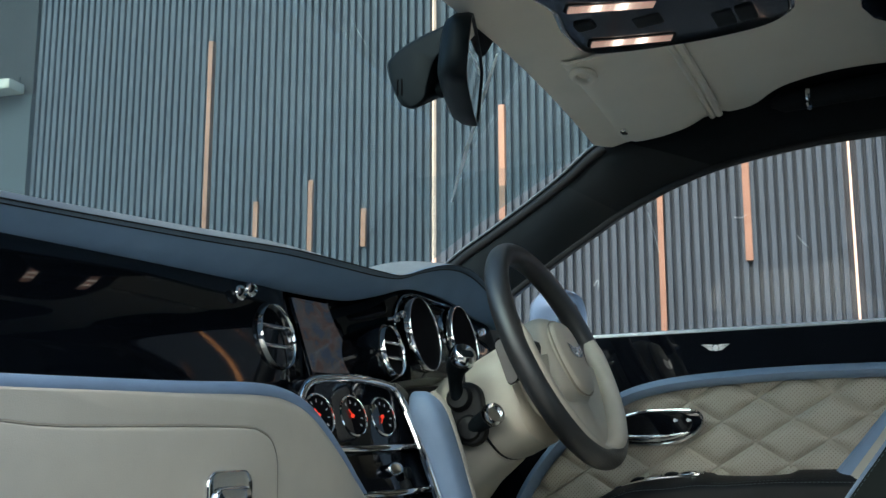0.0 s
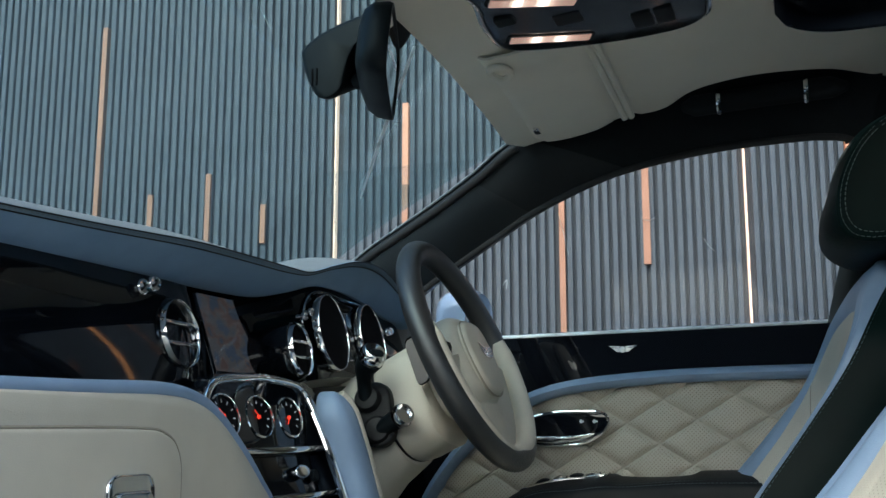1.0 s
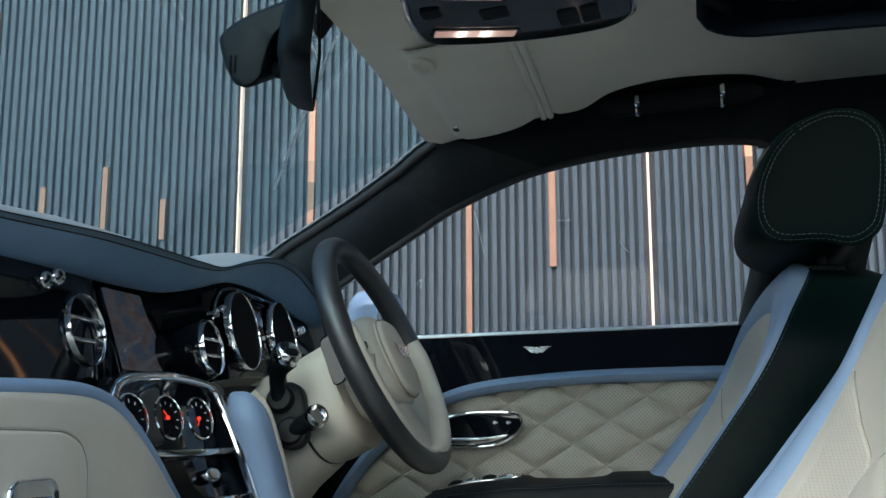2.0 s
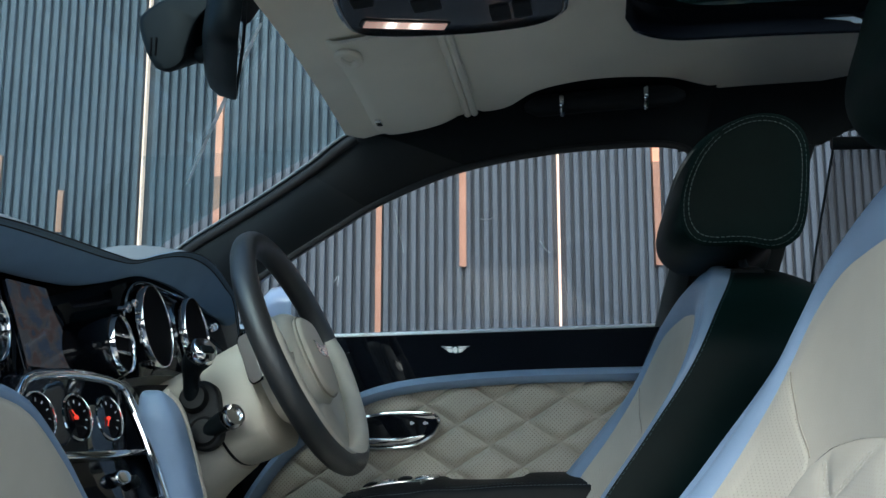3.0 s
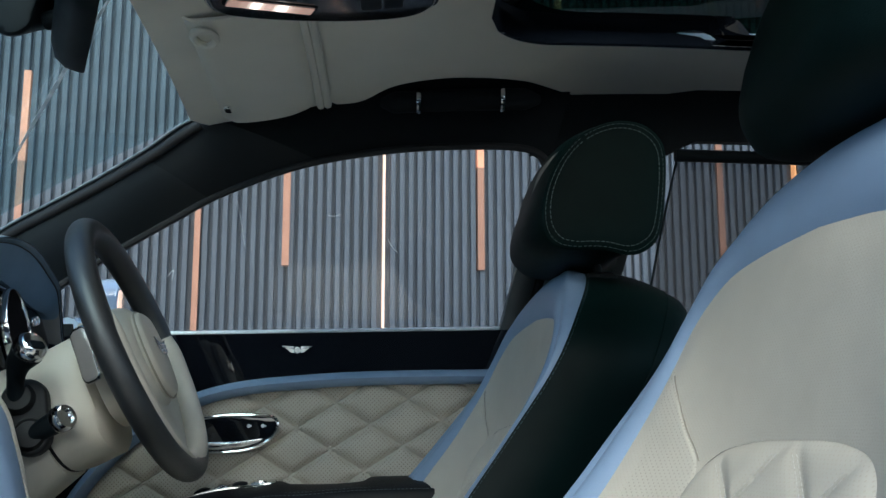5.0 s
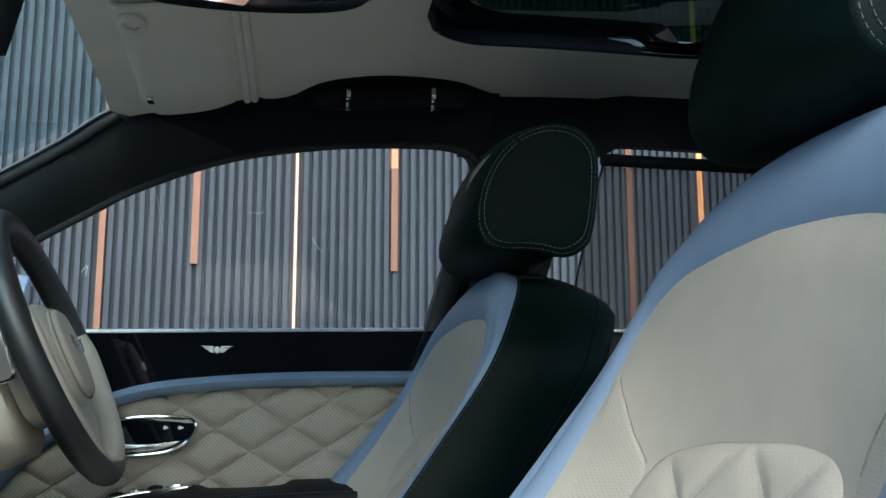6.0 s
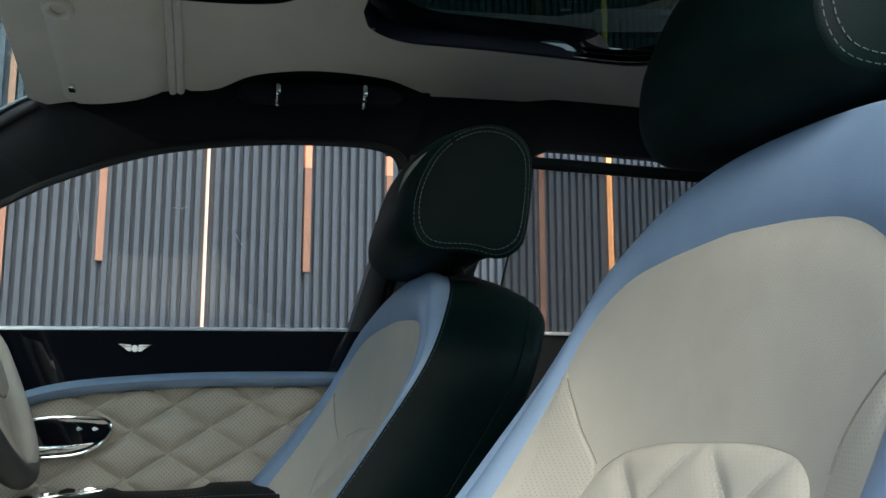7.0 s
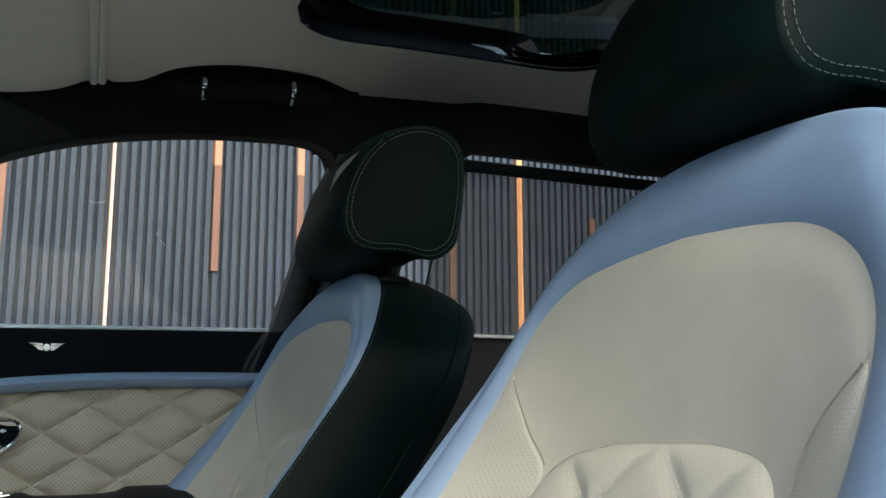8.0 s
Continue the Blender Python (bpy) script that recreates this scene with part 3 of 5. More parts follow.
for xx, zz in ((1.36, 1.40), (2.28, 1.36)):
    part("rear_pillar", bm_slab([[Vector((xx + 0.05 * g, 2 * YC - y_side(z), z)) for g in (0, 0.5, 1)] for z in (zz, 1.2, 1.02)], (0, -0.05, 0)), SUEDE, body)
pane("window_2", 1.13, 2.2, 1.0, 1.36, 0.03)

# ---- far front door ----
door = thing("front_door", "closed front door panel in quilted cream leather with gloss black top", "car door")
gl_low = curve1([0.02, 0.16, 0.20, 0.262, 0.32, 0.38, 0.45, 0.55, 0.70, 0.98], [0.60, 0.672, 0.762, 0.842, 0.887, 0.922, 0.943, 0.955, 0.963, 0.966])
sill_z = lambda x: 1.0145 + 0.018 * x
rows = []
for k in range(49):
    x = 0.02 + 0.93 * k / 48
    a, b = sill_z(x), gl_low(x)
    rows.append([Vector((x, 1.240 + 0.0015 * f, a + (b - a) * f)) for f in [j / 10 for j in range(11)]])
part("gloss_top", bm_slab(rows, (0, 0.05, 0)), GLOSS, door, "gloss black door top")
part("chrome_strip", bm_tube([Vector((0.02 + 0.95 * k / 30, 1.284, sill_z(0.02 + 0.95 * k / 30) + 0.0065)) for k in range(31)], 0.0040, 10), SILL, door, "thin chrome strip along the window sill")
# blue band under the gloss top, sweeping down at the front
band = spline([(0.16, 0.66), (0.20, 0.75), (0.262, 0.83), (0.32, 0.875), (0.38, 0.911), (0.45, 0.932), (0.55, 0.944), (0.70, 0.952), (0.98, 0.955)], 60)
rows = []
for i, p in enumerate(band):
    q, o = band[min(i + 1, len(band) - 1)], band[max(i - 1, 0)]
    t = Vector((q.x - o.x, q.y - o.y)).normalized()
    n = Vector((t.y, -t.x))
    w = 0.0118
    rows.append([Vector((p.x + n.x * s * w, 1.243 - 0.014 * math.cos(s * math.pi / 2), p.y + n.y * s * w)) for s in (-1, -0.8, -0.5, 0, 0.5, 0.8, 1)])
part("blue_band", bm_slab(rows, (0, 0.03, 0)), BLUE, door, "pale blue leather band")
# quilted panel: diamonds pressed into the padding
def quilt_y(x, z):
    a = (x - 0.6083 + (z - 0.836) * 1.594) / 0.1281
    b = (x - 0.6083 - (z - 0.836) * 1.568) / 0.1091
    da, db = abs(a - round(a)), abs(b - round(b))
    puff = (1 - math.exp(-(max(0.0, da - 0.012) * 11) ** 1.1)) * (1 - math.exp(-(max(0.0, db - 0.012) * 11) ** 1.1))
    ridge = math.exp(-((da - 0.034) / 0.014) ** 2) + 1.3 * math.exp(-((db - 0.040) / 0.016) ** 2)
    return 1.261 - 0.0100 * puff - 0.0020 * min(1.4, ridge)


band_z = curve1([0.16, 0.20, 0.262, 0.32, 0.38, 0.45, 0.55, 0.70, 0.98], [0.66, 0.75, 0.83, 0.875, 0.911, 0.932, 0.944, 0.952, 0.955])
rows = []
for i in range(321):
    x = 0.17 + 0.79 * i / 320
    top = band_z(x)
    rows.append([Vector((x, quilt_y(x, z), z)) for z in (0.62 + (top - 0.62) * k / 130 for k in range(131))])
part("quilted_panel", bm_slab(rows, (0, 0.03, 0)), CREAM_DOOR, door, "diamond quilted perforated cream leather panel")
part("lower_panel", bm_box((0.5, 1.275, 0.45), (1.0, 0.04, 0.5)), BLACK, door)
# armrest: its back edge steps round the switch plate, its top falls away to a double-stitched front edge
arm_z = curve1([0.34, 0.364, 0.389, 0.447, 0.486, 0.522, 0.536, 0.545, 0.62, 0.662, 0.676, 0.735, 0.86], [0.735, 0.754, 0.7636, 0.7771, 0.7811, 0.7858, 0.7852, 0.7818, 0.7818, 0.786, 0.7925, 0.795, 0.798])
arm_front = curve1([0.34, 0.414, 0.4769, 0.5167, 0.5655, 0.6269, 0.6541, 0.726, 0.86], [0.738, 0.7572, 0.7632, 0.7688, 0.7703, 0.7752, 0.7770, 0.7792, 0.781])
rows = []
for k in range(105):
    x = 0.345 + 0.005 * k
    a, b = arm_z(x), arm_front(x)
    rows.append([Vector((x, 1.262, a))] + [Vector((x, 1.257 - 0.067 * g, a + (b - a) * g + 0.004 * math.sin(math.pi * g))) for g in (0.0, 0.1, 0.3, 0.55, 0.8, 0.95)]
                + [Vector((x, 1.190 - d, b - e)) for d, e in ((0.0, 0.0012), (0.002, 0.0026), (0.004, 0.0018), (0.008, 0.0035), (0.012, 0.010), (0.012, 0.04), (-0.01, 0.075), (-0.072, 0.09))])
part("armrest", bm_grid(rows, closed_u=True, caps=True), BLACK, door, "black leather armrest with double stitching")
for dy, dz in ((0.004, 0.0012), (-0.006, -0.0022)):
    part("stitching", bm_stitches([Vector((x, 1.190 + dy, arm_front(x) + dz)) for x in [0.37 + 0.0047 * k for k in range(101)]], 0.004, 0.0025, 0.0005), THREAD, door, "pale stitching")


def on_plate(x, f, up):
    """A point on the switch plate, which follows the armrest's rise."""
    a, b = arm_z(x), arm_front(x)
    return Vector((x, 1.257 - 0.067 * f, a + (b - a) * f + 0.0035 + up))


rows = []
for k in range(31):
    x = 0.366 + 0.158 * k / 30
    w = 0.30 * min(1.0, (0.04 + k / 30) * 5, (1.04 - k / 30) * 9) ** 0.5
    rows.append([on_plate(x, 0.20 + w * g, u) for g, u in ((-0.5, -0.004), (-0.47, 0.0012), (-0.40, 0.002), (0, 0.0024), (0.40, 0.002), (0.47, 0.0012), (0.5, -0.004))])
part("switch_panel", bm_grid(rows), CHROME, door, "chrome window switch plate")
for x0, x1, m in ((0.395, 0.418, PLASTIC), (0.424, 0.449, CHROME), (0.455, 0.478, PLASTIC), (0.484, 0.508, CHROME)):
    sw = []
    for k in range(7):
        f = k / 6
        sw.append([on_plate(x0 + (x1 - x0) * f, 0.20 + 0.17 * g, u * math.sin(math.pi * (0.08 + 0.84 * f)) ** 0.4) for g, u in ((-0.5, 0.0), (-0.42, 0.0058), (0, 0.0072), (0.42, 0.0058), (0.5, 0.0))])
    part("window_switch", bm_grid(sw), m, door)

# ---- dashboard ----
dash = thing("dashboard", "dashboard with blue leather brow over gloss black fascia", "dashboard", kind="structure")
brow_z = curve1([-0.12, 0.05, 0.38, 0.481, 0.602, 0.691, 0.745, 0.817, 0.889, 0.953, 1.015, 1.074, 1.121, 1.155, 1.185], [1.050, 1.0565, 1.072, 1.076, 1.077, 1.077, 1.079, 1.098, 1.115, 1.1215, 1.116, 1.097, 1.078, 1.045, 1.0])
brow_x = curve1([-0.12, 0.3, 0.5, 1.1, 1.175], [0.185, 0.187, 0.203, 0.205, 0.195])
fas_z = curve1([-0.12, 0.08, 0.4, 0.66, 0.70, 0.796, 0.863, 0.959, 1.09, 1.16, 1.19], [1.036, 1.0365, 1.037, 1.0375, 1.041, 1.066, 1.071, 1.067, 1.047, 1.036, 1.0])
lip_x = curve1([-0.12, 0.60, 0.68, 0.76, 1.175], [0.138, 0.138, 0.146, 0.177, 0.172])
fas_x = curve1([-0.12, 0.5, 0.55, 0.59, 0.70, 0.74, 0.79, 0.83, 1.175], [0.138, 0.138, 0.130, 0.110, 0.114, 0.132, 0.160, 0.167, 0.164])
ys = [-0.12 + 1.305 * k / 110 for k in range(111)]
rows = [[Vector((lip_x(y) + (brow_x(y) - lip_x(y)) * f, y, fas_z(y) + (brow_z(y) - fas_z(y)) * f ** 1.25)) for f in [j / 8 for j in range(9)]] for y in ys]
part("brow", bm_slab(rows, (-0.02, 0, 0.004)), BLUE_DARK, dash, "slate blue leather brow")
def on_brow(y, f, out=0.0):
    return Vector((lip_x(y) + (brow_x(y) - lip_x(y)) * f + out, y, fas_z(y) + (brow_z(y) - fas_z(y)) * f ** 1.25 + out * 0.4))


part("brow_piping", bm_tube([on_brow(y, 0.865, 0.0004) for y in ys], 0.0009, 8), BLACK, dash, "dark seam")
part("brow_piping", bm_tube([on_brow(y, 0.985, 0.0006) for y in ys], 0.0010, 8), BLACK, dash, "dark seam")
part("brow_band", bm_grid([[on_brow(y, f, o) for f, o in ((0.875, 0.0), (0.88, 0.0010), (0.91, 0.0018), (0.95, 0.0020), (0.99, 0.0014), (1.0, -0.002))] for y in ys]), BAND, dash, "dark slate leather band")
part("stitching", bm_stitches([on_brow(y, 0.915, 0.0021) for y in ys], 0.0045, 0.0025, 0.0003), THREAD, dash, "pale stitching")
rows = []
for y in ys:
    z, x = brow_z(y), brow_x(y)
    flat = 1.03
    r = []
    roll = 0.011 * min(1.0, max(0.0, (0.72 - y) / 0.30))
    for k in range(49):
        f = k / 48
        drop = (z - flat) * (f ** 1.6) if z > flat else (z - flat) * f
        r.append(Vector((x - 0.004 - 0.60 * f, y, z + 0.001 + (0.004 + 0.010 * math.exp(-((y - 0.84) / 0.11) ** 2)) * math.sin(math.pi * min(1, f * 4)) * (f < 0.25) + roll * math.sin(math.pi * min(1, f / 0.11)) ** 0.8 - drop)))
    rows.append(r)
part("top_pad", bm_slab(rows, (0, 0, -0.003)), DASH_TOP, dash, "dark grey leather dash top")
low_z = curve1([-0.12, 0.5, 0.70, 0.78, 0.9, 1.0, 1.175], [0.885, 0.885, 0.90, 0.925, 0.935, 0.93, 0.90])
rows = [[Vector((lip_x(y), y, fas_z(y) + 0.004))] + [Vector((fas_x(y) + 0.03 * f + 0.006 * math.sin(math.pi * f), y, fas_z(y) + 0.003 + (low_z(y) - fas_z(y)) * f)) for f in [j / 12 for j in range(13)]] for y in ys]
part("fascia", bm_slab(rows, (-0.03, 0, 0)), GLOSS, dash, "gloss black veneered fascia")
rows = [[Vector((fas_x(y) + 0.03 - 0.18 * f, y, low_z(y) - 0.01 - 0.25 * f)) for f in (0, 0.3, 0.6, 1)] for y in ys]
part("binnacle_trim", bm_slab([[Vector((fas_x(y) + 0.030 - 0.05 * f, y, low_z(y) + 0.004 - 0.035 * f)) for f in (0, 0.3, 0.6, 1)] for y in [0.70 + 0.47 * k / 24 for k in range(25)]], (-0.02, 0, 0)), CREAM, dash, "cream trim under the binnacle")
part("knee_panel", bm_slab(rows, (-0.03, 0, 0)), BLACK, dash)

# glovebox: a rounded cream pad with a blue upper edge
glove = thing("glovebox", "closed cream leather glovebox with blue piped top and chrome latch", "glovebox")
gl_out = spline([(-0.16, 0.892), (0.06, 0.894), (0.22, 0.896), (0.345, 0.899), (0.405, 0.893), (0.453, 0.875), (0.505, 0.838), (0.548, 0.80), (0.582, 0.765), (0.61, 0.70), (0.62, 0.60)], 70)
PM = frame_at((0.10, 0, 0.75), (1, 0, 0))
flip = 1 if (PM @ Vector((1, 0, 0))).y > 0 else -1
closed = [(p.x * flip, p.y - 0.75) for p in gl_out] + [(x * flip, -0.15) for x in (0.45, 0.25, 0.05, -0.16)] + [(-0.16 * flip, z) for z in (-0.05, 0.05)]
part("pad", bm_plate(closed, PM, 0.1535, round_edge=0.016, rings=4), CREAM, glove, "cream leather pad")
part("blue_edge", bm_tube([Vector((0.2415, p.x, p.y + 0.001)) for p in gl_out], 0.0085, 12), BLUE, glove, "pale blue leather top edge")
lid_out = [(p.x, p.y) for p in spline([(-0.46, 0.002), (-0.2, 0.004), (0.02, 0.004), (0.075, -0.002), (0.098, -0.022), (0.103, -0.06), (0.10, -0.15), (0.08, -0.19), (-0.1, -0.2), (-0.46, -0.2)], 80, True)]
GM = frame_at((0.2535, 0.27, 0.858), (1, 0, 0.0))
# shade of the groove round the lid, laid on as a darker cord
part("lid_gap", bm_tube([GM @ Vector((x, y, 0.001)) for x, y in lid_out], 0.0019, 6, closed=True), SEAM, glove, "darker cord for the shade in the lid's groove")
part("lid", bm_plate([(x * 0.992 - 0.001, y * 0.985) for x, y in lid_out], GM @ pose(0, -0.001, -0.004), 0.010, round_edge=0.005, dome=0.003), CREAM, glove, "cream lid")
LM = frame_at((0.259, 0.281, 0.789), (1, 0, 0))
latch = part("latch", bm_plate(rrect(0.072, 0.062, 0.016), LM, 0.007, round_edge=0.003), CHROME, glove, "chrome latch")
part("latch_button", bm_plate(rrect(0.058, 0.044, 0.012), LM @ pose(0, -0.007, 0.006), 0.006, round_edge=0.003, dome=0.002), CHROME, latch)
part("latch_mark", bm_plate(rrect(0.016, 0.010, 0.004), LM @ pose(0, -0.006, 0.013), 0.002, round_edge=0.0008), PLASTIC, latch)

# fascia furniture
def on_fascia(y, z, proud=0.0):
    f = (fas_z(y) + 0.004 - z) / (fas_z(y) - low_z(y))
    return Vector((fas_x(y) + 0.03 * f + 0.006 * math.sin(math.pi * f) + proud, y, z))


def vent(at, radius, normal=(1, 0.10, 0.2)):
    m = frame_at(at, normal)
    v = part("air_vent", bm_lathe([(radius * 0.945, -0.005), (radius * 0.94, 0.001), (radius * 0.955, 0.004), (radius * 0.985, 0.005), (radius * 1.01, 0.002), (radius * 1.03, -0.006)], m, 40), CHROME, dash, "round chrome air vent")
    part("throat", bm_lathe([(0.001, -0.004), (radius * 0.935, -0.004), (radius * 0.935, -0.011)], m, 32), DIAL, v, "black vent throat")
    part("pod", bm_lathe([(radius * 1.10, -0.06), (radius * 1.12, -0.012), (radius * 1.08, -0.003), (radius * 1.0, -0.001), (radius * 0.95, -0.02)], m, 40), GLOSS, v, "gloss black vent surround")
    for h in (-0.30, 0.30):
        w = radius * math.sqrt(1 - h * h) * 0.95
        part("bar", bm_box((0, h * radius, 0.0), (2 * w, 0.0048, 0.006), m, bevel=0.0014), CHROME, v)
    return v


def knob(at, radius, normal=(1, -0.14, 0.1)):
    m = frame_at(at, normal)
    return part("knob", bm_lathe([(radius * 0.8, -0.004), (radius * 0.6, 0.003), (radius, 0.005), (radius * 1.05, 0.008), (radius * 0.9, 0.010), (radius * 0.4, 0.009), (0.001, 0.009)], m, 20), CHROME, dash, "small chrome organ stop knob")


vent(Vector((0.156, 0.506, 0.973)), 0.042)
vent(Vector((0.197, 0.733, 0.969)), 0.037)
knob(on_fascia(0.436, 1.020), 0.009)
knob(on_fascia(0.460, 1.027), 0.009)
knob(Vector((0.188, 0.748, 1.016)), 0.006)
knob(Vector((0.188, 0.768, 1.024)), 0.006)
knob(on_fascia(0.815, 0.952), 0.006)
knob(on_fascia(1.072, 1.022), 0.007)
knob(on_fascia(1.092, 1.026), 0.007)
knob(on_fascia(0.045, 1.012), 0.012)
# display behind a gloss bezel
SCM = frame_at((0.132, 0.652, 0.985), (1, 0.0, 0.36))
display = part("display_bezel", bm_plate(rrect(0.200, 0.128, 0.006), SCM @ pose(0.038, 0, -0.03), 0.030, round_edge=0.001), GLOSS, dash, "gloss black display bezel")
part("screen", bm_plate(rrect(0.108, 0.108, 0.003), SCM @ pose(0, 0, 0), 0.0008), SCREEN, display, "dim navigation map on the display")
for k in range(7):
    part("menu_mark", bm_plate(rrect(0.007, 0.004, 0.001), SCM @ pose(0.068, 0.038 - 0.014 * k, 0.0), 0.0005, rings=1), WHITE, display)

# instrument dials
for yy, zz in ((0.838, 1.002), (0.986, 1.004)):
    m = frame_at(on_fascia(yy, zz, 0.007), (1, 0.08, 0.2))
    d = part("instrument_dial", bm_lathe([(0.0556, -0.008), (0.0555, 0.001), (0.0560, 0.0025), (0.0570, 0.0025), (0.0576, 0.001), (0.0576, -0.008)], m, 48), CHROME, dash, "chrome ringed round instrument dial")
    part("dial_face", bm_lathe([(0.001, -0.001), (0.0556, -0.001), (0.0556, -0.006)], m, 40), DIAL, d, "black dial face")

bz = [on_fascia(y, z, 0.004) for y, z in ((0.778, 0.985), (0.780, 1.02), (0.80, 1.052), (0.84, 1.063), (0.90, 1.060), (0.98, 1.058), (1.03, 1.050), (1.058, 1.02))]
part("binnacle_rim", bm_tube(spline(bz, 40), 0.0022, 8), CHROME, dash, "chrome binnacle rim")

# ---- steering wheel ----
wheel = thing("steering_wheel", "black leather steering wheel with cream hub and spokes", "steering wheel")
AX = Vector((0.909, 0, 0.416))
WM = frame_at((0.371, 0.949, 0.974), AX)
part("rim", bm_tube([WM @ Vector((0.1735 * math.cos(a), 0.1735 * math.sin(a), 0)) for a in [2 * math.pi * k / 96 for k in range(96)]], 0.0180, 20, closed=True, up=AX), WHEEL_BLACK, wheel, "thick black leather rim")
hub_out = [(p.x, p.y) for p in spline([(0.0, 0.062), (0.046, 0.053), (0.066, 0.02), (0.068, -0.03), (0.052, -0.074), (0.0, -0.088), (-0.052, -0.074), (-0.068, -0.03), (-0.066, 0.02), (-0.046, 0.053)], 60, True)]
hub = part("hub", bm_plate(hub_out, WM @ pose(0, 0, -0.055), 0.066, round_edge=0.020, dome=0.006, rings=5), CREAM, wheel, "cream leather hub")
pad_out = [(p.x, p.y) for p in spline([(0.0, 0.045), (0.036, 0.038), (0.052, 0.008), (0.050, -0.034), (0.034, -0.066), (0.0, -0.076), (-0.034, -0.066), (-0.050, -0.034), (-0.052, 0.008), (-0.036, 0.038)], 60, True)]
part("airbag_seam", bm_tube([WM @ Vector((x * 1.03, y * 1.03, 0.0150)) for x, y in pad_out], 0.0014, 6, closed=True), SEAM, hub)
part("airbag_cover", bm_plate(pad_out, WM @ pose(0, 0, 0.008), 0.014, round_edge=0.007, dome=0.005, rings=5), CREAM, hub, "cream leather airbag cover")
EM = WM @ pose(0, -0.012, 0.0262)
part("emblem", bm_plate(rrect(0.015, 0.018, 0.007), EM, 0.003, round_edge=0.0015), CHROME, hub, "chrome winged emblem, plain")
for s in (-1, 1):
    for k in range(3):
        part("emblem_wing", bm_plate([(0.007 * s, -0.009 + 0.006 * k), (0.022 * s, -0.004 + 0.0065 * k), (0.030 * s, 0.003 + 0.006 * k), (0.007 * s, -0.0042 + 0.006 * k)][::s], EM, 0.0015 + 0.0004 * k, rings=1), CHROME, hub)
# a broad lower spoke: one leather skirt from the hub to the rim, hollowed between
for sgn in (1, -1):
    rows = []
    for i in range(41):
        g = i / 40
        ang = radians(-6 - 84 * g) if sgn > 0 else radians(186 + 84 * g)
        hollow = math.sin(math.pi * min(1, g * 1.15)) ** 1.5
        r = []
        for k in range(15):
            f = k / 14
            rad = 0.050 + 0.120 * f
            r.append(WM @ Vector((rad * math.cos(ang), rad * math.sin(ang), 0.004 - 0.006 * f - 0.014 * hollow * math.sin(math.pi * f ** 0.8))))
        rows.append(r)
    part("spoke", bm_slab(rows, AX * -0.014), CREAM, wheel, "cream leather spoke")
    mid = [WM @ Vector(((0.074 + 0.01 * q) * math.cos(radians((-8 - 30 * q) if sgn > 0 else (188 + 30 * q))), (0.074 + 0.01 * q) * math.sin(radians((-8 - 30 * q) if sgn > 0 else (188 + 30 * q))), 0.004 - 0.018 * q)) for q in [k / 12 for k in range(13)]]
    part("stitching", bm_stitches(mid, 0.003, 0.002, 0.0005), SEAM, wheel, "brown stitching")
# cream leather wrapped over the inside of the rim, below the spokes, running out into the black
for a0, a1 in ((10, -112), (170, 292)):
    arc = [radians(a0 + (a1 - a0) * k / 60) for k in range(61)]
    part("rim_inlay", bm_tube([WM @ Vector(((0.1662 + 0.003 * (k / 60) ** 3) * math.cos(a), (0.1662 + 0.003 * (k / 60) ** 3) * math.sin(a), 0.0060 - 0.006 * (k / 60) ** 2)) for k, a in enumerate(arc)], lambda f: 0.0164 - 0.0050 * max(0.0, (0.10 - f) / 0.10) ** 2 - 0.0030 * max(0.0, (f - 0.55) / 0.30) ** 1.2, 20, up=AX), CREAM, wheel, "cream leather inner face")
# column shroud with stalks
column = thing("steering_column", "cream leather steering column shroud with black stalks", "steering column")
CM = frame_at((0.371, 0.949, 0.940), AX)


def oval_rows(m, stations):
    return [[m @ Vector((a * math.copysign(abs(math.cos(q)) ** 0.75, math.cos(q)), b * math.copysign(abs(math.sin(q)) ** 0.75, math.sin(q)) + o, h)) for q in [2 * math.pi * j / 40 for j in range(40)]] for h, a, b, o in stations]


part("shroud", bm_grid(oval_rows(CM, ((-0.045, 0.05, 0.055, 0.02), (-0.05, 0.078, 0.078, 0.0), (-0.058, 0.084, 0.083, -0.004), (-0.10, 0.086, 0.082, -0.006), (-0.116, 0.085, 0.080, -0.006), (-0.118, 0.080, 0.076, -0.006))), closed_u=True, caps=True), CREAM, column, "cream upper shroud")
part("lower_shroud", bm_grid(oval_rows(CM, ((-0.119, 0.080, 0.076, -0.006), (-0.122, 0.086, 0.082, -0.008), (-0.17, 0.09, 0.09, -0.014), (-0.24, 0.10, 0.11, -0.03), (-0.30, 0.11, 0.12, -0.04))), closed_u=True, caps=True), CREAM, column, "cream lower shroud")
part("groove", bm_grid(oval_rows(CM, ((-0.1165, 0.0845, 0.0795, -0.006), (-0.1215, 0.0845, 0.0795, -0.006))), closed_u=True), BLACK, column)
base = part("stalk_base", bm_plate(rrect(0.05, 0.095, 0.024), frame_at((0.264, 0.856, 0.880), (0.1, -1, 0.1), (-0.18, 0, 1)), 0.020, round_edge=0.006), BLACK, column, "black stalk mount")
st = part("gear_stalk", bm_tube(spline([(0.252, 0.838, 0.902), (0.253, 0.826, 0.922), (0.260, 0.812, 0.944), (0.272, 0.803, 0.958)], 16), lambda f: 0.0125 - 0.002 * math.sin(math.pi * min(1, f * 1.5)) + 0.0075 * max(0.0, (f - 0.45) / 0.55) ** 1.3, 16), PLASTIC, column, "black gear stalk")
tipm = frame_at((0.273, 0.802, 0.959), (0.62, -0.42, 0.66))
